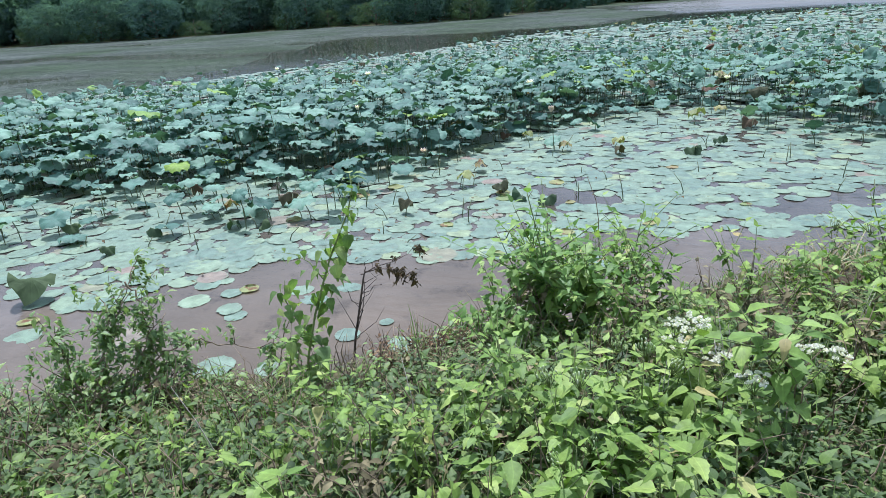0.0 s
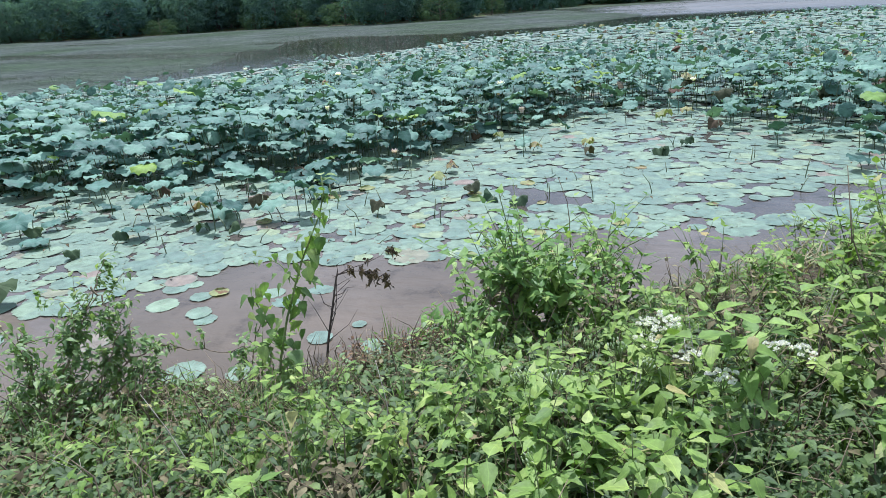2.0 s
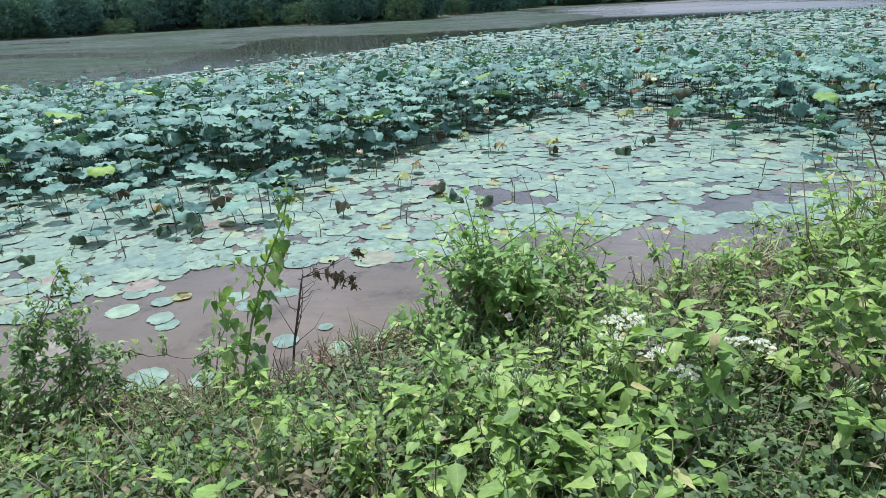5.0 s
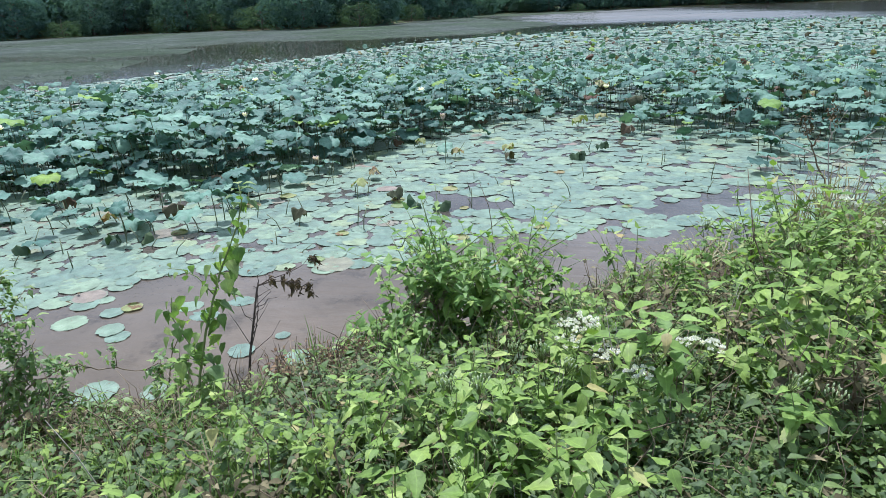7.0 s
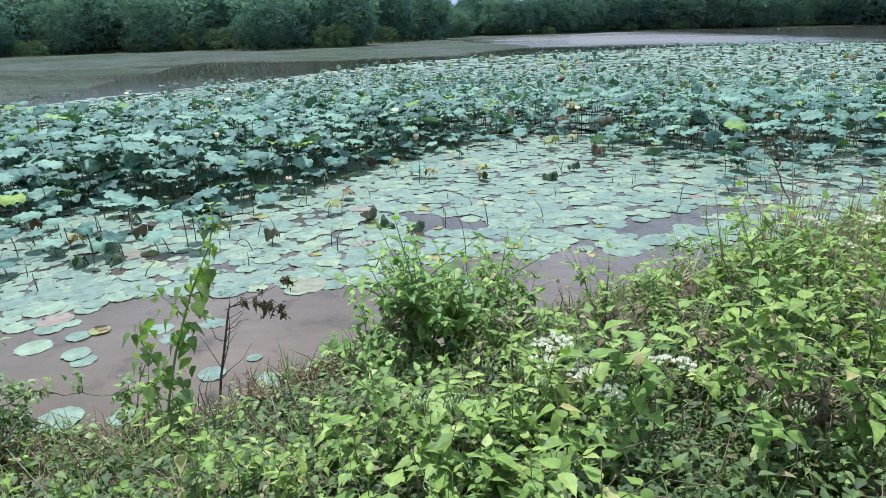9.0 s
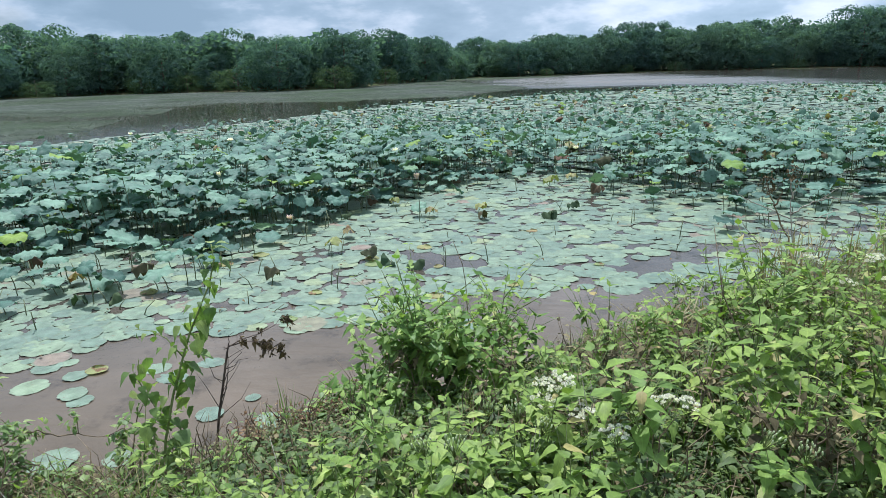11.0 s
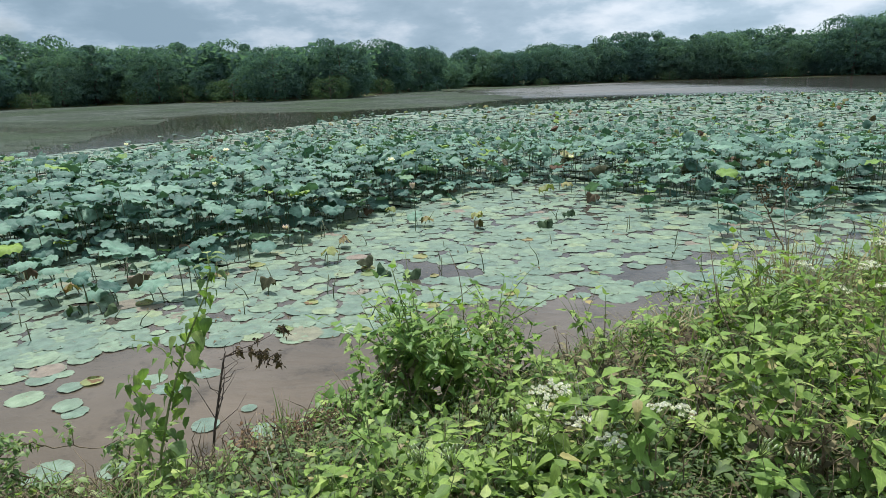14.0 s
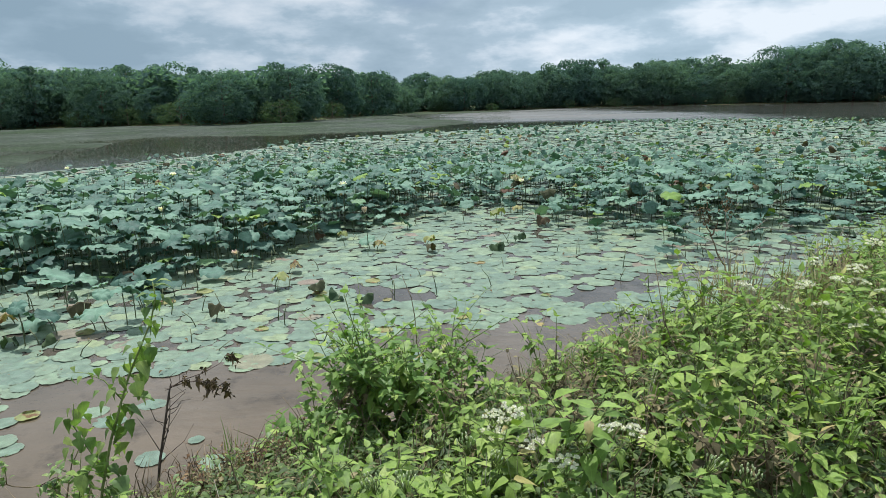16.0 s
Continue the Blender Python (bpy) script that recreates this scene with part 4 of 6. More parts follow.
def lotus_flower(x, y, height, size, pink, opening):
    root = thing("lotus_flower", ("pink lotus bud half open on a stalk" if pink else "white lotus flower open above the leaves"), "lotus flower", "lotus flowers", pose(x, y, 0))
    for ring, count in ((0, 5), (1, 7)):
        for i in range(count):
            a = 2 * math.pi * (i + 0.5 * ring) / count
            m = Matrix.Translation((0, 0, height)) @ Matrix.Rotation(a, 4, "Z") @ Matrix.Rotation(-opening * (0.4 + 0.6 * ring), 4, "X") @ Matrix.Scale(size * (1 - 0.12 * ring), 4)
            part("petal", PETALS[1 if pink else 0], root, "", m)
    part("stem", STALKS[0], root, "", Matrix.Translation((0, 0, -0.25)) @ Matrix.Diagonal((1, 1, height + 0.26, 1)))


for x, y, height, size, pink, opening in ((-8.04, 9.44, 0.72, 0.12, False, 0.7), (-6.41, 15.88, 0.74, 0.13, False, 0.6), (-1.99, 13.33, 0.72, 0.13, False, 0.8), (-1.19, 10.03, 0.68, 0.13, True, 0.05),
                                          (-4.41, 10.3, 0.72, 0.12, False, 0.1), (1.61, 13.32, 0.7, 0.11, False, 0.5), (-3.06, 9.52, 0.18, 0.11, True, 0.5), (-6.95, 17.15, 0.62, 0.13, False, 0.7),
                                          (5.76, 30.27, 0.5, 0.15, False, 0.6), (16.25, 27.43, 0.5, 0.16, False, 0.6), (10.84, 25.09, 0.5, 0.14, False, 0.5), (-11.18, 19.89, 0.6, 0.13, False, 0.6)):
    lotus_flower(x, y, height, 0.72 * size, pink, opening)

k = 0
while k < 120:
    x, y = rng.uniform(-8.5, 7.5), rng.uniform(5.2, 13.5)
    if y < np.interp(x, PAD_X, PAD_Y) + 0.5 or y > np.interp(x, LOTUS_X, LOTUS_Y) + 0.4 or rng.uniform() > (0.75 if x < -1.8 else 0.28):
        continue
    tall = rng.uniform(0.06, 0.3)
    thing("lotus_stalk", "bare greenish-brown lotus stalk standing out of the water", "lotus stalk", "bare lotus stalks",
          pose(x, y, -0.2, rng.uniform(-9, 9), rng.uniform(-9, 9), rng.uniform(0, 360)) @ Matrix.Diagonal((1, 1, tall + 0.2, 1)), STALKS[k % 3])
    k += 1


# ---- the near bank ----
def leaf_form(seed, width, droop, fold, teeth=0.014, rows=11):
    """A pointed toothed leaf one unit long, from its foot along +y."""
    r_ = np.random.default_rng(seed)
    pts, uv, faces = [], [], []
    for i in range(rows):
        v = i / (rows - 1)
        q = max(0.0, (v - 0.1) / 0.9)  # the first tenth is the leaf's own stalk
        w = width * math.sin(math.pi * q ** 0.55) ** 1.1 * (1 - 0.3 * q) + (0.012 if v < 0.1 else 0.004)
        w += teeth * (1 if i % 2 else -1) * (0.12 < v < 0.95)
        bend = -droop * v ** 2
        curl = 0.02 * math.sin(v * 7 + seed)
        for u in (-1, 0, 1):
            pts.append((u * w + curl, v * (1 - 0.15 * droop * v), bend + (fold * w if u else 0) + r_.uniform(-0.012, 0.012)))
            uv.append((u * w / max(width, 0.01), v))
    for i in range(rows - 1):
        for j in range(2):
            a = i * 3 + j
            faces.append((a, a + 1, a + 4, a + 3))
    return Form(pts, faces, uv)


LEAVES = [leaf_form(500 + i, 0.22 + 0.028 * (i % 3), 0.12 + 0.13 * (i % 4), 0.08 + 0.12 * (i % 3), 0.012, 12) for i in range(6)]
ROUGH_LEAVES = [leaf_form(550 + i, 0.225 + 0.028 * (i % 3), 0.12 + 0.13 * (i % 4), 0.08 + 0.12 * (i % 3), 0.0, 8) for i in range(6)]
SMALL_LEAVES = [leaf_form(540 + i, 0.24 + 0.04 * (i % 3), 0.3, 0.35, 0.0, 5) for i in range(6)]
WEED_LEAF = [form_mesh("leaf", f, M_WEED) for f in LEAVES]
VINE_LEAF = [form_mesh("leaf", leaf_form(520 + i, 0.38, 0.35 + 0.1 * i, 0.25, 0.02, 11), M_VINE) for i in range(4)]
WITHER_LEAF = [form_mesh("leaf", leaf_form(530 + i, 0.27, 0.8, 1.1, 0.03, 7), M_WITHER) for i in range(3)]


def weed_plan(seed, height, leaf, branches, bare=0.25, gap=0.066):
    """Stem bars and leaf poses of an upright weed with paired leaves."""
    r_ = np.random.default_rng(seed)
    bars, pos, head, tilt, size, tips = [], [], [], [], [], []

    def shoot(base, way, length, thick, turn0, start, big):
        q = np.linspace(0, 1, 6)
        side = r_.uniform(-0.12, 0.12, 2) * length
        pts = base + q[:, None] * way * length + np.c_[side[0] * q ** 2, side[1] * q ** 2, 0 * q]
        bars.append(tube(pts, thick * (1 - 0.65 * q), 4))
        n = max(2, int(length * (1 - start) / gap))
        for i in range(n + 1):
            f = start + (1 - start) * i / n
            c = np.array([np.interp(f, q, pts[:, j]) for j in range(3)])
            for side_turn in (0, math.pi):
                if r_.uniform() < 0.08:
                    continue
                pos.append(c)
                head.append(turn0 + i * math.pi / 2 + side_turn + r_.normal(0, 0.25))
                tilt.append(r_.normal(-0.02, 0.27) + 0.6 * max(0.0, (f - 0.8) / 0.2))
                size.append(leaf * big * r_.uniform(0.62, 1.1) * (1.05 - 0.42 * max(0, f - 0.7) / 0.3))
        tips.append(pts[-1])
        return pts

    lean = np.array([*r_.normal(0, 0.14, 2), 1.0])
    main = shoot(np.array([0.0, 0, -0.04]), lean / np.linalg.norm(lean), height, 0.0045, r_.uniform(0, 6.28), bare, 1.0)
    for b in range(branches):
        f = r_.uniform(0.3, 0.8)
        c = np.array([np.interp(f, np.linspace(0, 1, 6), main[:, j]) for j in range(3)])
        a = b * 2.4 + r_.uniform(-0.5, 0.5)
        way = np.array([0.75 * math.cos(a), 0.75 * math.sin(a), r_.uniform(0.5, 0.9)])
        shoot(c, way / np.linalg.norm(way), height * r_.uniform(0.28, 0.5), 0.003, r_.uniform(0, 6.28), 0.2, 0.85)
    return join_forms(bars), places(np.array(pos), np.array(head), np.array(tilt), np.zeros(len(pos)), np.array(size)), tips


def tuft_form(seed, spikes, reach):
    """A fluffy flower head of thin spikes."""
    r_ = np.random.default_rng(seed)
    d = r_.normal(size=(spikes, 3))
    d[:, 2] = np.abs(d[:, 2]) * 0.8 + 0.1
    d /= np.linalg.norm(d, axis=1, keepdims=True)
    u = np.cross(d, r_.normal(size=(spikes, 3)))
    u /= np.linalg.norm(u, axis=1, keepdims=True)
    w = 0.2 * reach
    p = np.stack([-u * w * 0.3, d * reach - u * w, d * reach * 1.15, d * reach + u * w], 1).reshape(-1, 3)
    f = Form(p, [])
    f.loops, f.sizes = np.arange(4 * spikes), np.full(spikes, 4)
    return f


def corymb(seed, heads, wide, reach, bud):
    """A flat-topped cluster of small heads; returns the stalks and the heads."""
    r_ = np.random.default_rng(seed)
    bars, tops = [], []
    for i in range(heads):
        a, q = i * 2.4, math.sqrt((i + 0.5) / heads) * wide
        top = np.array([q * math.cos(a), q * math.sin(a), 0.05 + r_.uniform(-0.008, 0.012) - 0.25 * q])
        bars.append(tube([(0, 0, -0.02), top * [0.6, 0.6, 0.5], top], [0.0018, 0.0013, 0.001], 3))
        if bud:
            tops.append(moved(tube([(0, 0, 0), (0, 0, 0.006), (0, 0, 0.013), (0, 0, 0.017)], [0.0015, 0.0034, 0.003, 0.001], 5), pose(*top, r_.uniform(-20, 20), r_.uniform(-20, 20))))
        else:
            tops.append(moved(tuft_form(seed + i, 26, reach), pose(*top, r_.uniform(-20, 20), r_.uniform(-20, 20))))
    return join_forms(bars), join_forms(tops)


FLUFF = [corymb(600 + i, 11, 0.055, 0.0135, False) for i in range(3)]
BUDS = [corymb(610 + i, 14, 0.04, 0.01, True) for i in range(2)]
FLUFF_MESH = [(form_mesh("flower_stalks", a, M_STEM), form_mesh("flower_head", b, M_FLUFF)) for a, b in FLUFF]
BUD_MESH = [(form_mesh("flower_stalks", a, M_STEM), form_mesh("flower_head", b, M_BUD)) for a, b in BUDS]

WEED_LABEL = "leafy green weed with paired toothed leaves on the bank"
HEIGHTS = (0.24, 0.36, 0.5, 0.68)
MODELS, STEM_FORMS = [], []
for h_i, height in enumerate(HEIGHTS):
    for v_i in range(3):
        stem, leaves, tips = weed_plan(700 + 10 * h_i + v_i, height, (0.106 - 0.002 * h_i) * (0.75 + 0.28 * v_i), min(4, 3 + h_i), 0.12 + 0.04 * h_i)
        STEM_FORMS.append(stem)
        MODELS.append((height, form_mesh("stem", stem, M_STEM), leaves, tips))
BUSH_FOLIAGE = [scatter("foliage", LEAVES, np.arange(len(mod[2])) % 6, mod[2], M_BUSH) for mod in MODELS]
FOLIAGE = [scatter("foliage", LEAVES, np.arange(len(mod[2])) % 6, mod[2], M_WEED) for mod in MODELS]


def weed(model, m, single, bush=False):
    """One weed at the pose m; single: every leaf is a part of its own; bush: one of the dark ones that make up the tall bush."""
    root = thing("weed", "dark green leafy stem of a tall bush at the water's edge" if bush else WEED_LABEL, "weed", "stems of the tall bush" if bush else "weeds on the bank", m)
    part("stem", MODELS[model][1], root)
    if bush:
        part("foliage", BUSH_FOLIAGE[model], root)
    elif single:
        for j, leaf in enumerate(MODELS[model][2]):
            part("leaf", WEED_LEAF[j % 6], root, "", leaf)
    else:
        part("foliage", FOLIAGE[model], root)
    return root


def weed_height(x, y):
    s = float(inland(x, y))
    right = min(1, max(0, (x + 0.2) / 2.6))
    h = 0.09 + 0.24 * min(1, max(0, s / 0.9)) + 0.34 * right * min(1, max(0, s - 0.5))
    if x < -0.8 and s < 1.3:
        h = 0.10 if s < 0.55 else 0.20 + 0.12 * (s - 0.55)
    if x > 0.45 and math.hypot(x, y) < 2.45:
        h = 0.2
    bush = math.exp(-(((x + 0.45) / 0.62) ** 2 + ((y - 4.0) / 0.45) ** 2))
    if 0.1 < x < 1.7 and s < 0.95:
        h *= 0.3
    if 1.6 < x < 3.6 and 4.4 < y < 7.2:
        h *= 0.52
    return (h + 0.58 * bush) * max(0.4, 1 + 1.05 * hum(x, y, 1.5, 21.0) + 0.45 * hum(x, y, 4.0, 26.0))


def make_bank_weeds():
    x, y = hexes(-7, 9.5, 0.2, 12, 0.205, 0.45)
    s = inland(x, y)
    r = np.hypot(x, y)
    az = bearing(x, y)
    keep = (s > 0.05) & (r > 1.25) & (r < 11) & (az > -66) & (az < 44)
    sparse = (x < -0.8) & (s < 1.3) & (np.hypot((x + 0.45) / 0.62, (y - 4.0) / 0.45) > 1.05)
    keep &= rng.uniform(size=len(x)) < np.where(sparse, np.where(s < 0.55, 0.04, 0.42), 0.93) * np.where(r > 7, 0.75, 1)
    keep &= ~((x > 0.45) & (r < 2.45)) | (rng.uniform(size=len(x)) < 0.6)
    keep &= np.array([hum(a, b, 1.5, 21.0) + 0.35 * hum(a, b, 4.0, 26.0) > -0.3 for a, b in zip(x, y)])  # gaps between the clumps
    keep &= ~((x > 0.1) & (x < 1.7) & (s < 0.95)) | (rng.uniform(size=len(x)) < 0.35)
    keep &= np.hypot(x + 0.25, y - 2.98) > 0.3  # a hollow in front of the bush
    cx, cy = hexes(-7, 9.5, 0.2, 12, 0.5, 0.34)
    gap = np.hypot(x[:, None] - cx, y[:, None] - cy).min(1)
    keep &= rng.uniform(size=len(x)) < np.clip(1.3 - gap / 0.3, 0.22, 1)
    x, y = x[keep], y[keep]
    bx, by = rng.normal(-0.48, 0.32, 46), rng.normal(3.95, 0.24, 46)
    ok = inland(bx, by) > 0.08
    x, y = np.concatenate([x, bx[ok]]), np.concatenate([y, by[ok]])
    rank = np.argsort(np.hypot(x, y))
    singles, rest = 0, []
    for count, i in enumerate(rank):
        near = int(np.argmin(np.hypot(x[i] - cx, y[i] - cy)))
        away = Vector((x[i] - cx[near], y[i] - cy[near], 0))
        d = away.length
        h = weed_height(x[i], y[i]) * rng.uniform(0.8, 1.2) * (0.6 + 0.8 * math.exp(-((d / 0.2) ** 2)))
        bush = math.hypot((x[i] + 0.45) / 0.75, (y[i] - 4.0) / 0.5) < 1
        h /= 1.25 if bush else 1.0
        c = int(np.argmin([abs(h - q) for q in HEIGHTS]))
        model = c * 3 + int(rng.integers(0, 3))
        single = singles < 62 and abs(bearing(x[i], y[i]) + 5) < 36
        singles += single
        k = min(1.25, max(0.75, h / HEIGHTS[c])) * (1.25 if bush else 0.9 if x[i] < -0.25 else 1.0)
        m = pose(x[i], y[i], ground_z(x[i], y[i])) @ Matrix.Rotation(min(0.55, 1.7 * d), 4, Vector((-away.y, away.x, 0.001))) @ pose(0, 0, 0, rng.uniform(-9, 9), rng.uniform(-9, 9), rng.uniform(0, 360)) @ Matrix.Scale(k, 4)
        if bush:
            weed(model, m, False, True)
        elif count < 290:
            weed(model, m, single)
        else:
            rest.append((model, np.array(m)))
    thicket = thing("weed_thicket", "thicket of leafy green weeds along the water's edge", "weeds", kind="stuff")
    leaves = np.concatenate([m @ MODELS[k][2] for k, m in rest])
    tagged(part("foliage", scatter("foliage", ROUGH_LEAVES, rng.integers(0, 6, len(leaves)), leaves, M_WEED), thicket), kind="stuff")
    tagged(part("stems", scatter("stems", STEM_FORMS, np.array([k for k, m in rest]), np.array([m for k, m in rest]), M_STEM), thicket), kind="stuff")


make_bank_weeds()


def flowering_weed(x, y, top, kind, count):
    """A weed whose shoots end in clusters of flowers."""
    g = ground_z(x, y)
    h = max(0.2, top - g + 0.11)
    stem, leaves, tips = weed_plan(int(900 + x * 37 + y * 11), h, 0.12, 3, 0.2)
    root = thing("flowering_weed", "green weed with fluffy white flower clusters" if kind == "fluff" else "green weed with pale clustered flower buds", "weed", "flowering weeds on the bank", pose(x, y, g))
    part("stem", form_mesh("stem", stem, M_STEM), root)
    for j, leaf in enumerate(leaves):
        part("leaf", WEED_LEAF[j % 6], root, "", leaf)
    for j in range(count):
        models = FLUFF_MESH if kind == "fluff" else BUD_MESH
        a, b = models[j % len(models)]
        tip = Vector(tips[j % len(tips)]) + Vector((rng.normal(0, 0.012), rng.normal(0, 0.012), 0.012))
        m = Matrix.Translation(tip) @ Euler((rng.normal(0, 0.2), rng.normal(0, 0.2), rng.uniform(0, 6.28))).to_matrix().to_4x4()
        cluster = part("flower_head", b, root, "fluffy white flowers" if kind == "fluff" else "pale green buds", m)
        part("flower_stalk", a, cluster)


for x, y, top, kind, count in ((0.30, 2.60, 0.88, "fluff", 3), (0.19, 2.64, 0.94, "fluff", 2), (0.73, 2.72, 0.78, "fluff", 2), (0.50, 2.26, 0.84, "fluff", 1), (-0.24, 1.90, 0.98, "bud", 4), (0.10, 2.40, 0.92, "bud", 3),
                               (2.15, 3.55, 1.14, "fluff", 4), (2.45, 3.75, 1.18, "fluff", 4), (1.95, 3.95, 1.08, "fluff", 3), (2.75, 4.3, 1.22, "fluff", 3), (1.2, 4.4, 0.75, "bud", 2), (1.0, 2.1, 0.95, "bud", 2)):
    flowering_weed(x, y, top, kind, count)


def small_shrub(x, y, height, wide, seed, count, leaves=27):
    """A tangle of thin twigs with many small leaves."""
    r_ = np.random.default_rng(seed)
    bars, pos, head, tilt = [], [], [], []
    for i in range(count):
        a, out = i * 2.4, wide * math.sqrt(r_.uniform(0.02, 1))
        top = height * (1 - 0.55 * (out / wide) ** 1.5) * r_.uniform(0.55, 1.0)
        p = np.array([(0.05 * math.cos(a), 0.05 * math.sin(a), -0.03), (out * 0.5 * math.cos(a + 0.3), out * 0.5 * math.sin(a + 0.3), top * 0.5), (out * math.cos(a), out * math.sin(a), top), ((out + 0.08) * math.cos(a + 0.2), (out + 0.08) * math.sin(a + 0.2), top - r_.uniform(-0.05, 0.09))])
        q = np.linspace(0, 3, 8)
        pts = np.c_[[np.interp(q, range(4), p[:, j]) for j in range(3)]].T + r_.normal(0, 0.012, (8, 3))
        bars.append(tube(pts, np.linspace(0.005, 0.0012, 8), 4))
        for j in range(leaves):
            f = r_.uniform(0.7, 3.0)
            pos.append([np.interp(f, range(4), p[:, k]) + r_.normal(0, 0.035) for k in range(3)])
            head.append(r_.uniform(0, 6.28))
            tilt.append(r_.normal(0, 0.5))
    root = thing("bush", "dark green small-leaved bush tangled with thin twigs", "bush", "", pose(x, y, ground_z(x, y)))
    for bar in bars:
        part("twig", form_mesh("twig", bar, M_TWIG), root)
    n = len(pos)
    part("foliage", scatter("foliage", SMALL_LEAVES, r_.integers(0, 6, n), places(np.array(pos), np.array(head), np.array(tilt), np.zeros(n), r_.uniform(0.03, 0.068, n)), M_WEED_DARK), root)


small_shrub(-3.15, 2.35, 0.42, 0.3, 33, 14)
small_shrub(-2.05, 3.0, 0.2, 0.3, 34, 12, 10)
small_shrub(-2.62, 2.72, 0.36, 0.34, 35, 18, 22)
small_shrub(-2.82, 2.55, 0.56, 0.28, 36, 19, 22)
for i, (x, y, tall) in enumerate(((-1.25, 3.15, 0.2), (-1.05, 3.45, 0.22), (-1.5, 2.95, 0.18), (-2.2, 2.75, 0.22), (-1.35, 3.5, 0.16), (-0.9, 3.65, 0.26))):
    small_shrub(x, y, tall, 0.26, 40 + i, 12, 9)


def draped_shrub():
    """A leaning shrub overgrown by a small-leaved creeper, reaching out over the water."""
    r_ = np.random.default_rng(63)
    x0, y0 = -2.78, 2.5
    g = ground_z(x0, y0)
    root = thing("bush", "leaning dark green bush overgrown with a small-leaved creeper", "bush", "", pose(x0, y0, g))
    limbs = (((-2.78, 2.47, 0.2), (-2.8, 2.52, 0.41), (-2.77, 2.63, 0.56), (-2.73, 2.74, 0.78), (-2.71, 2.83, 0.91), (-2.7, 2.91, 1.01)),
             ((-2.78, 2.47, 0.2), (-2.84, 2.43, 0.54), (-2.85, 2.43, 0.70), (-2.86, 2.43, 0.82)),
             ((-2.79, 2.53, 0.19), (-2.68, 2.65, 0.41), (-2.59, 2.74, 0.62), (-2.51, 2.81, 0.74)),
             ((-2.75, 2.58, 0.23), (-2.61, 2.79, 0.46), (-2.49, 2.96, 0.5), (-2.40, 3.08, 0.42), (-2.26, 3.19, 0.34), (-2.14, 3.24, 0.3)),
             ((-2.67, 2.73, 0.29), (-2.54, 2.85, 0.42), (-2.43, 2.95, 0.30), (-2.36, 3.0, 0.18)),
             ((-2.7, 2.79, 0.93), (-2.64, 2.82, 0.81), (-2.63, 2.81, 0.61), (-2.6, 2.8, 0.45)),
             ((-2.79, 2.55, 0.5), (-2.72, 2.62, 0.66), (-2.78, 2.7, 0.84)), ((-2.78, 2.5, 0.25), (-2.95, 2.5, 0.42), (-3.02, 2.52, 0.52)))
    pos = []
    for n_l, limb in enumerate(limbs):
        a = np.array(limb) - (x0, y0, g)
        q = np.linspace(0, len(a) - 1, 4 * len(a))
        pts = np.c_[[np.interp(q, range(len(a)), a[:, j]) for j in range(3)]].T + r_.normal(0, 0.008, (len(q), 3))
        part("branch", form_mesh("branch", tube(pts, np.linspace(0.006, 0.002, len(q)), 5), M_TWIG), root)
        for k in range(10):
            c = pts[int(r_.integers(2, len(pts)))]
            d = r_.normal(0, 0.09, 3) + (0, 0, 0.03)
            mid = c + d * 0.5 + r_.normal(0, 0.02, 3)
            part("twig", form_mesh("twig", tube([c, mid, c + d * 1.2], [0.003, 0.0022, 0.001], 4), M_TWIG), root)
            for j in range(25 if n_l < 7 else 14):
                f = r_.uniform(0.2, 1.15)
                pos.append(c + d * f + r_.normal(0, 0.022, 3))
    pos = np.array(pos)
    n = len(pos)
    part("foliage", scatter("foliage", SMALL_LEAVES, r_.integers(0, 6, n), places(pos, r_.uniform(0, 6.28, n), r_.normal(-0.2, 0.6, n), np.zeros(n), r_.uniform(0.026, 0.064, n)), M_WEED_DARK), root)


draped_shrub()


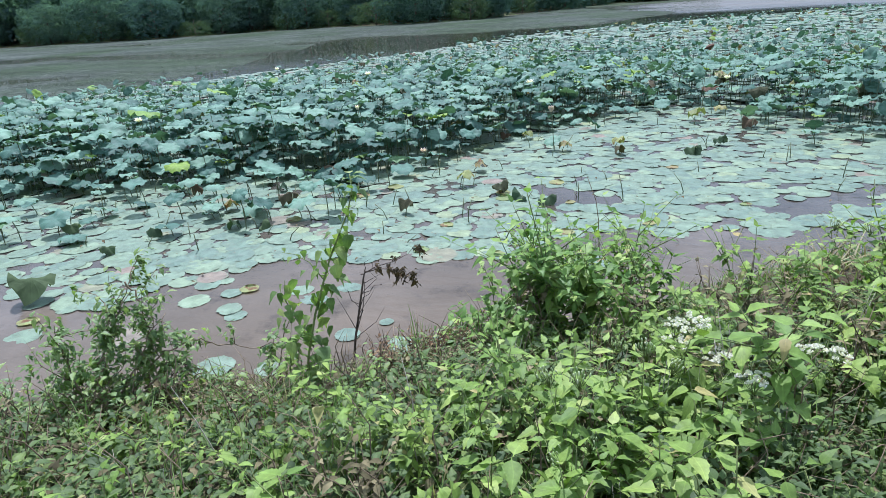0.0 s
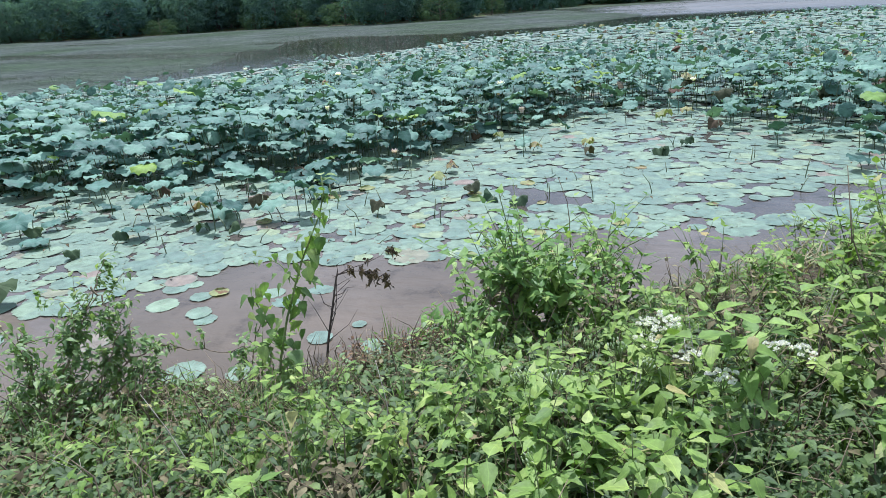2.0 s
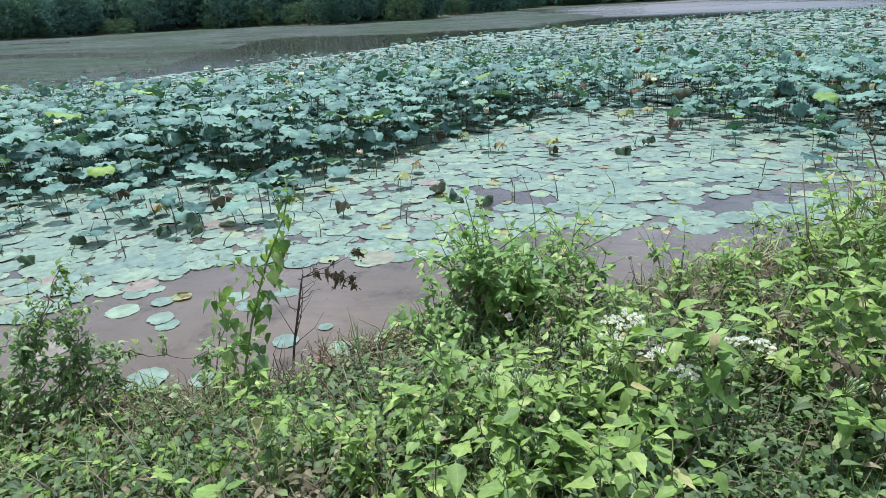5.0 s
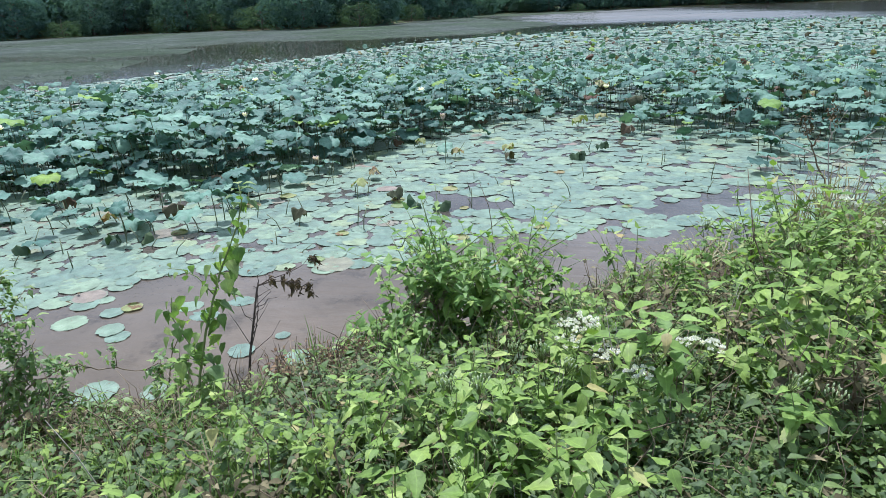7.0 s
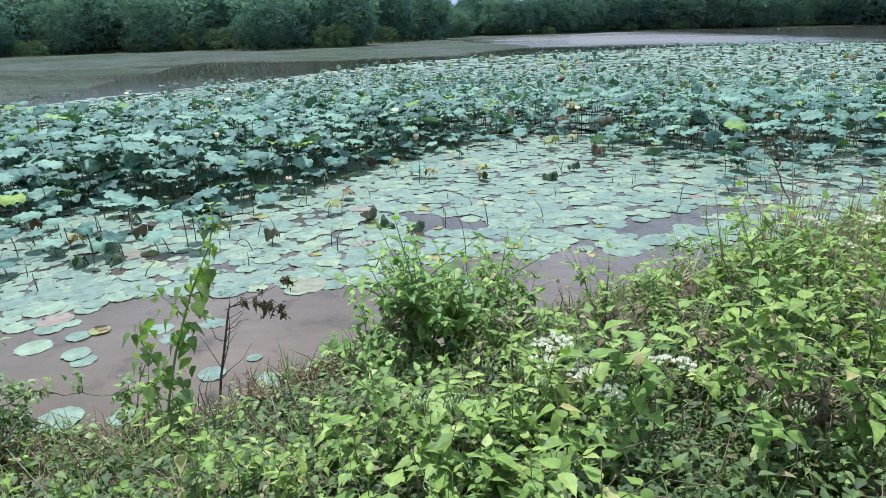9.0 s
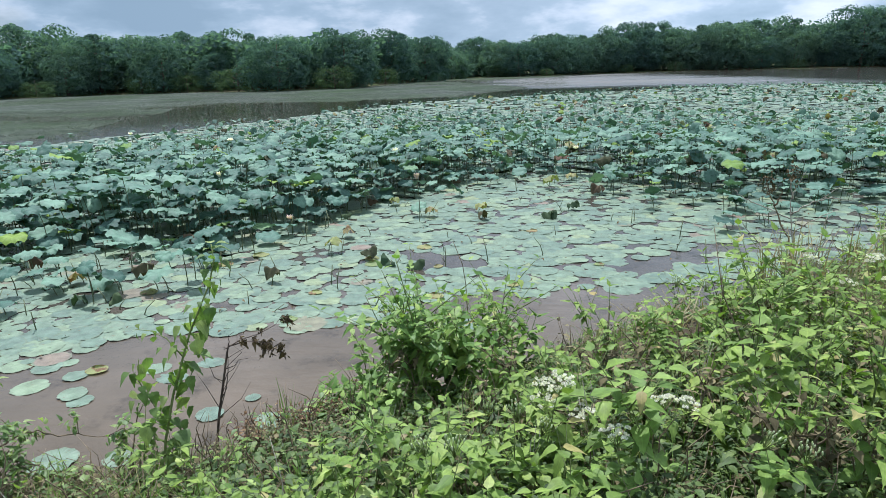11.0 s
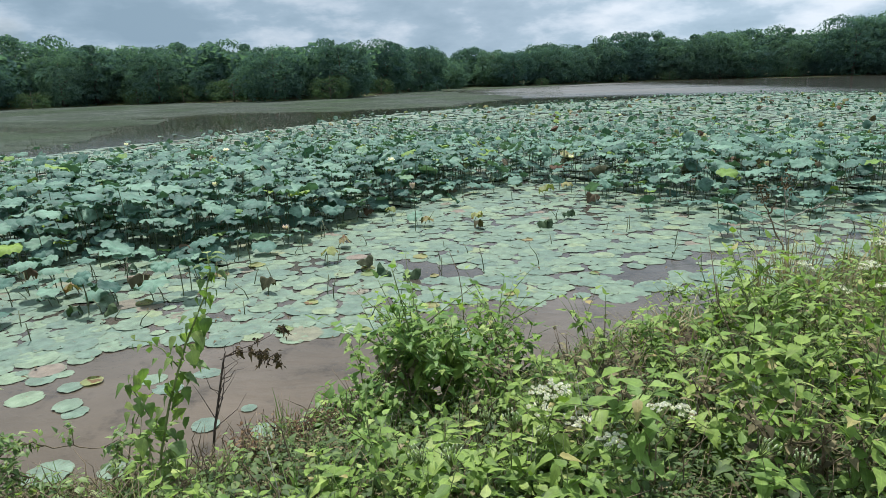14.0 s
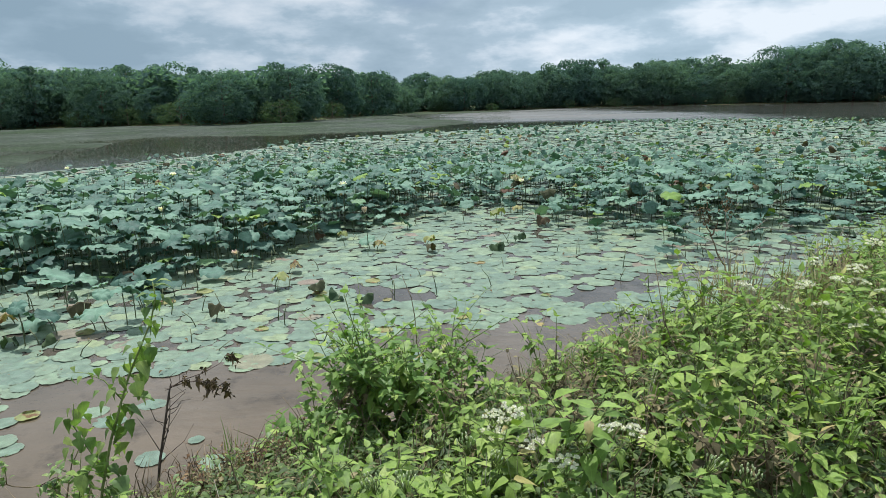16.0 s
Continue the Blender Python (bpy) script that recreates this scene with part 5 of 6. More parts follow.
def vine():
    g = ground_z(-1.64, 3.05)
    root = thing("climbing_plant", "tall climbing plant with large yellow-green leaves", "plant", "", pose(-1.64, 3.05, g))
    way = np.array([(-0.13, -0.12, 0.1), (-0.09, -0.07, 0.45), (-0.04, -0.02, 0.69), (0.01, 0.02, 0.86), (0.06, 0.05, 1.01), (0.11, 0.07, 1.12), (0.17, 0.11, 1.26), (0.20, 0.13, 1.38), (0.19, 0.14, 1.46)]) - (0, 0, g)
    part("stem", form_mesh("stem", tube(way, np.linspace(0.008, 0.003, 9), 6), M_STEM), root)
    arm = np.array([(-0.06, -0.05, 0.5), (-0.18, 0.02, 0.62), (-0.26, 0.05, 0.74), (-0.24, 0.05, 0.86)]) - (0, 0, g)
    part("side_shoot", form_mesh("side_shoot", tube(arm, [0.005, 0.004, 0.003, 0.002], 5), M_STEM), root)
    arm2 = np.array([(0.02, 0.03, 0.88), (-0.07, 0.05, 0.98), (-0.14, 0.03, 1.03), (-0.2, 0.0, 1.05)]) - (0, 0, g)
    part("side_shoot", form_mesh("side_shoot", tube(arm2, [0.004, 0.003, 0.002, 0.0015], 5), M_STEM), root)
    r_ = np.random.default_rng(61)
    for path, count, big in ((way, 100, 0.118), (arm, 30, 0.09), (arm2, 9, 0.05)):
        for i in range(count):
            f = 0.15 + (len(path) - 0.15 - 1) * (i / count) ** 1.35 if path is way else (len(path) - 1) * (i + 1) / count
            p = [np.interp(f, range(len(path)), path[:, j]) for j in range(3)]
            size = big * r_.uniform(0.6, 1.1) * (1.0 if f < 5.2 else 0.62)
            side = i * 2.1 + r_.uniform(-0.6, 0.6)
            off = r_.uniform(0.1, 0.8) * size * (1.5 if f < 2.2 else 1.0)
            p = [p[0] - off * math.sin(side), p[1] + off * math.cos(side), p[2] + r_.uniform(-0.02, 0.04)]
            m = Matrix.Translation(p) @ Matrix.Rotation(side, 4, "Z") @ Matrix.Rotation(r_.normal(-0.75, 0.45) if f < 7.2 else 0.5, 4, "X") @ Matrix.Scale(size, 4)
            part("leaf", VINE_LEAF[i % 4], root, "", m)


def dead_plant():
    g = ground_z(-1.7, 3.47)
    root = thing("dead_plant", "dead dark brown plant with withered hanging leaves", "dead plant", "", pose(-1.7, 3.47, g))
    trunk = np.array([(-0.02, -0.01, -0.05), (0.03, 0.02, 0.30), (0.08, 0.04, 0.54), (0.11, 0.06, 0.70), (0.13, 0.06, 0.77)]) - (0, 0, g)
    part("stem", form_mesh("stem", tube(trunk, [0.009, 0.008, 0.007, 0.006, 0.004], 6), M_DEAD), root)
    arms = [np.array([(0.12, 0.06, 0.75), (0.21, 0.10, 0.76), (0.28, 0.13, 0.75), (0.33, 0.14, 0.73), (0.37, 0.14, 0.70)]) - (0, 0, g), np.array([(0.12, 0.06, 0.74), (0.19, 0.08, 0.78), (0.29, 0.13, 0.80), (0.38, 0.17, 0.84), (0.42, 0.19, 0.89)]) - (0, 0, g),
            np.array([(0.03, 0.02, 0.30), (0.16, 0.08, 0.40), (0.22, 0.1, 0.5)]) - (0, 0, g), np.array([(0.05, 0.02, 0.35), (-0.03, 0.02, 0.52), (-0.06, 0.0, 0.6)]) - (0, 0, g)]
    r_ = np.random.default_rng(62)
    coil = np.array([trunk[0] + (trunk[-1] - trunk[0]) * q + (0.014 * math.cos(9 * q), 0.014 * math.sin(9 * q), 0) for q in np.linspace(0.05, 0.95, 12)])  # a thinner stem twined round the main one
    part("stem", form_mesh("stem", tube(coil, np.linspace(0.0045, 0.0025, 12), 5), M_DEAD), root)
    for i in range(10):
        f = r_.uniform(1, 4)
        p = np.array([np.interp(f, range(5), trunk[:, j]) for j in range(3)])
        d = np.array([r_.uniform(-0.14, 0.2), r_.uniform(-0.1, 0.1), r_.uniform(-0.04, 0.2)])
        arms.append(np.array([p, p + d * 0.35 + r_.normal(0, 0.022, 3), p + d * 0.7 + r_.normal(0, 0.022, 3), p + d * 1.1 + r_.normal(0, 0.015, 3)]))
    for i, a in enumerate(arms):
        part("branch", form_mesh("branch", tube(a, np.linspace(0.0042 if i < 2 else 0.0028, 0.001, len(a)), 5), M_DEAD), root)
    hang = []
    for i in range(22):  # thin twigs on which the withered leaves hang
        a = arms[1] if i % 5 == 4 else arms[0]
        f = r_.uniform(0.1, 1.0) * (len(a) - 1)
        p = np.array([np.interp(f, range(len(a)), a[:, j]) for j in range(3)])
        d = np.array([r_.uniform(-0.03, 0.09), r_.uniform(-0.05, 0.05), r_.uniform(-0.08, 0.04)])
        hang.append(np.array([p, p + d * 0.6 + (0, 0, 0.012), p + d]))
        part("twig", form_mesh("twig", tube(hang[-1], [0.0022, 0.0016, 0.001], 4), M_DEAD), root)
    for i in range(176):
        a = hang[i % 22]
        f = r_.uniform(0.3, 2)
        p = [np.interp(f, range(3), a[:, j]) + r_.normal(0, 0.006) for j in range(3)]
        size = r_.uniform(0.05, 0.075) if i % 16 == 0 else r_.uniform(0.014, 0.034)
        m = Matrix.Translation(p) @ Matrix.Rotation(r_.uniform(0, 6.28), 4, "Z") @ Matrix.Rotation(r_.uniform(-1.6, -0.9) if size > 0.05 else r_.uniform(-1.6, 0.6), 4, "X") @ Matrix.Rotation(r_.uniform(-1.2, 1.2), 4, "Y") @ Matrix.Scale(size, 4)
        part("leaf", WITHER_LEAF[i % 3], root, "", m)


def twiggy(name, label, x, y, g, arms, radius, material):
    root = thing(name, label, "dry bush", "", pose(x, y, g))
    for a in arms:
        a = np.array(a, float)
        q = np.linspace(0, len(a) - 1, 3 * len(a))
        pts = np.c_[[np.interp(q, range(len(a)), a[:, j]) for j in range(3)]].T + rng.normal(0, 0.006, (len(q), 3))
        part("branch", form_mesh("branch", tube(pts, np.linspace(radius, radius * 0.35, len(q)), 5), material), root)


vine()
dead_plant()
g_tw = ground_z(3.13, 7.04)
B0 = np.array((3.13, 7.04, g_tw - 0.03))
twiggy("bare_bush", "bare pale grey bush with crooked branches", *B0,
       [a - B0 for a in (np.array([(3.14, 7.03, -0.05), (3.14, 7.03, 0.3), (3.1, 7.05, 0.73), (3.08, 7.06, 0.89), (3.11, 7.04, 1.01), (3.18, 7.01, 1.19)]), np.array([(3.11, 7.05, 0.73), (3.18, 7.01, 0.82), (3.32, 6.95, 0.89), (3.46, 6.88, 1.05)]),
                         np.array([(3.12, 7.04, 0.5), (3.2, 7.01, 0.62), (3.33, 6.94, 0.72), (3.47, 6.87, 0.8)]), np.array([(3.09, 7.05, 0.68), (2.96, 7.11, 0.75), (2.74, 7.2, 0.83), (2.62, 7.24, 0.91), (2.57, 7.26, 0.96)]),
                         np.array([(3.32, 6.95, 0.89), (3.38, 6.92, 0.93), (3.5, 6.88, 0.93)]), np.array([(3.09, 7.05, 0.9), (3.06, 7.06, 1.05), (3.07, 7.06, 1.2)]))], 0.008, M_PALE)
twiggy("dark_bare_bush", "bare dark twiggy stem at the water's edge", *B0,
       [a - B0 for a in (np.array([(3.13, 7.04, -0.02), (3.13, 7.04, 0.33), (3.08, 7.06, 0.5), (2.99, 7.09, 0.68), (2.94, 7.12, 0.82), (2.89, 7.14, 0.95), (2.85, 7.15, 1.08)]), np.array([(2.94, 7.12, 0.8), (2.99, 7.1, 0.9), (3.0, 7.1, 0.97)]))], 0.012, M_TWIG)
thing("seed_heads", "clusters of brown dry seed heads on a bare bush", "seed heads", kind="stuff",
              mesh=scatter("seed_heads", SMALL_LEAVES, rng.integers(0, 6, 200), places(np.repeat(np.array([(2.85, 7.15, 1.11), (2.89, 7.14, 0.96), (3.07, 7.06, 1.2), (3.09, 7.05, 1.10)]), 50, 0) + rng.normal(0, 0.032, (200, 3)), rng.uniform(0, 6.28, 200), rng.normal(0, 0.8, 200), np.zeros(200), rng.uniform(0.02, 0.05, 200)), M_WITHER))
B1 = np.array((2.46, 5.03, ground_z(2.46, 5.03)))
twiggy("bleached_stems", "bleached pale dry stems standing among weeds", *B1,
       [a - B1 for a in (np.array([(2.44, 5.04, 0.35), (2.45, 5.04, 0.58), (2.46, 5.03, 0.81), (2.47, 5.03, 1.01), (2.46, 5.03, 1.18)]), np.array([(2.42, 5.05, 0.4), (2.43, 5.05, 0.69), (2.5, 5.01, 0.92), (2.51, 5.01, 1.07)]), np.array([(2.46, 5.03, 0.6), (2.41, 5.03, 0.8), (2.42, 5.03, 0.95)]))], 0.007, M_PALE)
twiggy("fallen_branch", "pale dry branch leaning over the weeds", 2.84, 6.40, 0.0, [[(0.2, -0.1, 0.2), (0, 0, 0.36), (-0.25, 0.1, 0.55), (-0.40, 0.16, 0.73), (-0.43, 0.17, 0.8)]], 0.009, M_PALE)
twiggy("dry_weed", "thin dark dead stem beside the climbing plant", -1.98, 3.02, ground_z(-1.98, 3.02), [[(0, 0, -0.02), (0.01, 0.02, 0.2), (0.05, 0.05, 0.42), (0.10, 0.08, 0.54)]], 0.006, M_TWIG)
g_c = ground_z(1.24, 2.4)
twiggy("dry_canes", "dark dry woody canes standing in the weeds", 1.24, 2.4, g_c, [[(0, 0, -0.02), (0, 0, 0.2), (-0.02, 0.01, 0.34), (-0.02, 0.01, 0.46), (-0.04, 0.02, 0.58)], [(-0.05, 0.03, -0.02), (-0.03, 0.02, 0.29), (-0.02, 0.01, 0.44)], [(0.03, -0.02, 0.0), (0.04, 0, 0.3), (0.01, 0, 0.5)], [(-0.18, 0.09, 0.0), (-0.03, 0.02, 0.19), (0.13, -0.07, 0.41)]], 0.007, M_TWIG)


def grass_form(seed, blades, spread, lean):
    r_ = np.random.default_rng(seed)
    pts, faces = [], []
    for b in range(blades):
        a, o = r_.uniform(0, 6.28), r_.normal(0, spread, 2)
        c, s = math.cos(a), math.sin(a)
        h, l = r_.uniform(0.5, 1.0), r_.uniform(0.2, 1.0) * lean
        k = len(pts)
        for v, w in ((0, 0.012), (0.4, 0.011), (0.75, 0.007), (1.0, 0.001)):
            for u in (-1, 1):
                pts.append((o[0] + c * l * v * v + u * s * w, o[1] + s * l * v * v - u * c * w, h * v * (1 - 0.25 * l * v)))
        for i in range(3):
            faces.append((k + 2 * i, k + 2 * i + 1, k + 2 * i + 3, k + 2 * i + 2))
    return Form(pts, faces)


thing("grass_tuft", "thin green grass tuft standing in shallow water", "grass", "", pose(-1.38, 3.87, 0) @ Matrix.Scale(0.38, 4), form_mesh("grass_tuft", grass_form(70, 12, 0.07, 0.25), M_GRASS))
thing("grass_tuft", "thin dark grass tuft at the water's edge", "grass", "", pose(0.15, 5.1, 0) @ Matrix.Scale(0.3, 4), form_mesh("grass_tuft", grass_form(71, 10, 0.15, 0.3), M_GRASS))


def make_cover():
    """Low growth, grass and dry litter between the weeds."""
    n = 70000
    wide = rng.uniform(size=n) < 0.5
    x = np.where(wide, rng.uniform(-6.5, 9, n), rng.uniform(-3.2, 3.2, n))
    y = np.where(wide, rng.uniform(0.3, 11.5, n), rng.uniform(0.6, 4.0, n))
    s, r, az = inland(x, y), np.hypot(x, y), bearing(x, y)
    keep = (s > -0.03) & (r > 0.9) & (r < 11) & (az > -66) & (az < 44)
    x, y, s = x[keep], y[keep], s[keep]
    k = len(x)
    g = np.array([ground_z(a, b) for a, b in zip(x, y)])
    kind = rng.uniform(size=k)
    low = kind < np.where((x < -0.7) & (s < 0.8), 0.45, 0.62)
    z = g + rng.uniform(0.01, 0.16, k) * np.clip(0.4 + s, 0.3, 1.2)
    m = places(np.c_[x, y, z], rng.uniform(0, 6.28, k), rng.normal(0.0, 0.35, k), np.zeros(k), np.where((x < -0.7) & (s < 0.8), 0.55, 1.0) * rng.uniform(0.025, 0.075, k))
    thing("low_weeds", "carpet of small green leaves under the weeds", "ground cover", kind="stuff", mesh=scatter("low_weeds", SMALL_LEAVES, rng.integers(0, 6, low.sum()), m[low], M_SHADED_COVER))
    dry = ~low & (kind < 0.8)
    md = places(np.c_[x, y, g + rng.uniform(0.005, 0.12, k)], rng.uniform(0, 6.28, k), rng.normal(0, 0.5, k), np.zeros(k), rng.uniform(0.03, 0.08, k))
    thing("leaf_litter", "dry brown leaves lying among the weeds", "leaf litter", kind="stuff", mesh=scatter("leaf_litter", SMALL_LEAVES, rng.integers(0, 6, dry.sum()), md[dry], M_DRYLEAF))
    gr = (kind > 0.8) & (kind < 0.83)
    mg = places(np.c_[x, y, g - 0.01], rng.uniform(0, 6.28, k), np.zeros(k), rng.uniform(0, 6.28, k), rng.uniform(0.12, 0.3, k))
    thing("bank_grass", "thin green and straw-coloured grass on the bank", "grass", kind="stuff", mesh=scatter("bank_grass", [grass_form(80 + i, 9, 0.1, 0.7) for i in range(4)], rng.integers(0, 4, gr.sum()), mg[gr], M_GRASS))
    tw = (kind > 0.91) & ((x < -0.6) & (s < 0.7) | (kind > 0.96))
    stick = tube([(0, 0, 0), (0.25, 0.03, 0.16), (0.6, -0.04, 0.33), (1.0, 0.05, 0.4)], [0.012, 0.01, 0.007, 0.003], 4)
    stick2 = tube([(0, 0, 0), (0.12, 0.05, 0.35), (0.2, -0.04, 0.7), (0.4, 0.03, 1.0)], [0.011, 0.009, 0.007, 0.003], 4)
    mt = places(np.c_[x, y, g], rng.uniform(0, 6.28, k), rng.normal(0, 0.25, k), rng.uniform(0, 6.28, k), rng.uniform(0.1, 0.42, k))
    thing("dry_twigs", "tangle of thin dry brown twigs on the bank", "twigs", kind="stuff", mesh=scatter("dry_twigs", [stick, stick2], rng.integers(0, 2, tw.sum()), mt[tw], M_TWIG))


make_cover()


def make_dry_weeds():
    """Dead tan weeds standing between the green ones."""
    models = []
    for i in range(4):
        stem, leaves, tips = weed_plan(960 + i, 0.4, 0.055, 4, 0.3, 0.06)
        n = len(leaves)
        models.append((form_mesh("stem", stem, M_TWIG), scatter("foliage", SMALL_LEAVES, np.arange(n) % 6, leaves, M_DRYLEAF)))
    k = 0
    while k < 245:
        x, y = (rng.uniform(-3.5, 5.0), rng.uniform(1.2, 8.0)) if k < 75 else (rng.uniform(-2.4, -0.85), rng.uniform(2.6, 3.9)) if k < 135 else (rng.uniform(0.5, 2.0), rng.uniform(4.6, 6.1)) if k < 165 else (rng.uniform(0.3, 3.4), rng.uniform(2.2, 5.4)) if k < 210 else (rng.uniform(2.0, 3.4), rng.uniform(4.2, 6.2))
        s = float(inland(x, y))
        if s < 0.03 or math.hypot(x, y) < 1.6 or (k < 75 and hum(x, y, 0.9, 17.0) < (0.05 if s > 0.8 else -0.25)):
            continue
        root = thing("dry_weed", "dead tan weed with shrivelled leaves on the bank", "dry weed", "dry weeds on the bank", pose(x, y, ground_z(x, y), rng.uniform(-15, 15), rng.uniform(-15, 15), rng.uniform(0, 360)) @ Matrix.Scale(min(1.3, max(weed_height(x, y) / 0.4 * rng.uniform(0.9, 1.2), 0.55 if 75 <= k < 135 else 0.35)), 4))
        part("stem", models[k % 4][0], root)
        part("foliage", models[k % 4][1], root)
        k += 1


make_dry_weeds()


def make_rusty_weeds():
    """Withered rust-brown weeds at the water's edge beside the dead plant."""
    models = []
    for i in range(3):
        stem, leaves, tips = weed_plan(980 + i, 0.36, 0.05, 5, 0.2, 0.05)
        models.append((form_mesh("stem", stem, M_DEAD), scatter("foliage", SMALL_LEAVES, np.arange(len(leaves)) % 6, leaves, M_RUST)))
    k = 0
    while k < 22:
        x, y = rng.uniform(-1.5, -0.72), rng.uniform(3.15, 3.95)
        if not 0.02 < float(inland(x, y)) < 0.5:
            continue
        root = thing("dry_weed", "withered rust-brown weed beside the dead plant", "dry weed", "rusty weeds at the water's edge", pose(x, y, ground_z(x, y), rng.uniform(-18, 18), rng.uniform(-18, 18), rng.uniform(0, 360)) @ Matrix.Scale(rng.uniform(0.5, 0.95), 4))
        part("stem", models[k % 3][0], root)
        part("foliage", models[k % 3][1], root)
        k += 1


make_rusty_weeds()
STRAW = [form_mesh("grass_tuft", grass_form(90 + i, 16, 0.1, 0.7), M_STRAW) for i in range(3)]
for i in range(20):
    x, y = (rng.uniform(2.5, 3.5), rng.uniform(4.9, 6.3)) if i < 14 else (rng.uniform(0.9, 1.7), rng.uniform(4.7, 5.4))
    thing("grass_tuft", "dry straw-coloured grass tuft among the weeds", "grass", "straw tufts on the bank", pose(x, y, ground_z(x, y), 0, 0, rng.uniform(0, 360)) @ Matrix.Diagonal((0.55, 0.55, rng.uniform(0.6, 0.8) if i < 14 else 0.35, 1)), STRAW[i % 3])


def tall_shoot(i, x, y, top):
    g = ground_z(x, y)
    stem, leaves, tips = weed_plan(1200 + i, top - g, 0.108, 3 if i < 22 else 2, 0.2, 0.06)
    root = thing("weed", "tall leafy shoot rising above the other weeds", "weed", "tall shoots on the bank", pose(x, y, g))
    part("stem", form_mesh("stem", stem, M_STEM), root)
    for j, leaf in enumerate(leaves):
        part("leaf", WEED_LEAF[j % 6], root, "", leaf)


for i, (x, y, top) in enumerate(((-0.12, 4.42, 0.90), (-0.22, 4.38, 0.82), (-0.62, 4.02, 0.88), (-0.80, 3.92, 0.80), (-0.32, 3.89, 0.84), (-0.7, 4.05, 0.78), (-0.05, 4.3, 0.80), (1.53, 5.39, 0.62), (1.66, 5.45, 0.66), (2.15, 5.5, 0.74), 
                                 (2.74, 4.77, 1.0), (2.94, 4.53, 1.15), (1.9, 5.2, 0.7), (-0.45, 4.2, 0.78), (0.02, 4.2, 0.66), (-0.26, 4.44, 0.92), (-0.5, 4.1, 0.82), (-1.88, 2.98, 0.66), (-1.7, 3.04, 0.56), (-1.76, 2.92, 0.48))):
    tall_shoot(i, x, y, top)

for i in range(34):
    x = rng.uniform(-0.3, 5.2)
    y = np.interp(x, SHORE_X, SHORE_Y) - rng.uniform(0.4, 3.0)
    if math.hypot(x, y) > 2.6 and not (x < 3.7 and inland(x, y) < 1.4):
        tall_shoot(40 + i, x, y, ground_z(x, y) + 1.05 * weed_height(x, y) + rng.uniform(0.08, 0.2))

tendril = thing("tendril", "thin bare curved tendril above the weeds", "tendril", "", pose(-0.21, 4.46, 0),
                form_mesh("tendril", tube([(0.05, 0, 0.3), (0.01, 0, 0.6), (0.0, 0.0, 0.83), (-0.02, 0.0, 0.97), (-0.08, 0.0, 1.13)], [0.004, 0.004, 0.003, 0.0025, 0.002], 4), M_TWIG))


def make_debris():
    """Scraps of dead leaf lying on the pads and the water."""
    n = 1500
    x, y = rng.uniform(-9, 9, n), rng.uniform(3.6, 14, n)
    keep = (y > np.interp(x, PAD_X, PAD_Y) - 0.2) & in_field(x, y)
    x, y = x[keep], y[keep]
    k = len(x)
    m = places(np.c_[x, y, np.full(k, 0.034)], rng.uniform(0, 6.28, k), rng.normal(0.05, 0.2, k), np.zeros(k), rng.uniform(0.015, 0.06, k))
    thing("leaf_scraps", "dark scraps of dead leaf lying on the lotus pads", "debris", kind="stuff", mesh=scatter("leaf_scraps", SMALL_LEAVES, rng.integers(0, 6, k), m, M_WITHER))


make_debris()


def make_dry_stalks():
    """Pale and brown dead stalks poking out of the weeds."""
    n = 300
    x, y = rng.uniform(-2.2, 5.5, n), rng.uniform(1.6, 8.5, n)
    keep = (inland(x, y) > 0.1) & (np.hypot(x, y) > 1.7) & (np.hypot((x + 0.45) / 0.9, (y - 4.0) / 0.7) > 1)
    x, y = x[keep], y[keep]
    k = len(x)
    g = np.array([ground_z(a, b) for a, b in zip(x, y)])
    tall = np.array([weed_height(a, b) for a, b in zip(x, y)]) * rng.uniform(0.8, 1.35, k)
    one = tube([(0, 0, 0), (0.03, 0.01, 0.3), (-0.01, 0.03, 0.65), (0.05, 0.0, 1.0)], [0.006, 0.0055, 0.004, 0.002], 4)
    two = join_forms([one, tube([(0.0, 0.02, 0.55), (0.12, 0.05, 0.75), (0.16, 0.03, 0.92)], [0.006, 0.005, 0.002], 4), tube([(0.0, 0.02, 0.4), (-0.1, 0.0, 0.62), (-0.18, 0.03, 0.7)], [0.006, 0.005, 0.002], 4)])
    m = places(np.c_[x, y, g], rng.uniform(0, 6.28, k), rng.normal(0, 0.28, k), rng.uniform(0, 6.28, k), np.c_[tall * 0.8, tall * 0.8, tall])
    pale = rng.uniform(size=k) < 0.45
    which = rng.integers(0, 2, k)
    thing("dry_stalks", "pale bleached dead stalks poking out of the weeds", "dry stalks", kind="stuff", mesh=scatter("dry_stalks", [one, two], which[pale], m[pale], M_PALE))
    thing("brown_stalks", "brown dead stalks poking out of the weeds", "dry stalks", kind="stuff", mesh=scatter("brown_stalks", [one, two], which[~pale], m[~pale], M_TWIG))


make_dry_stalks()


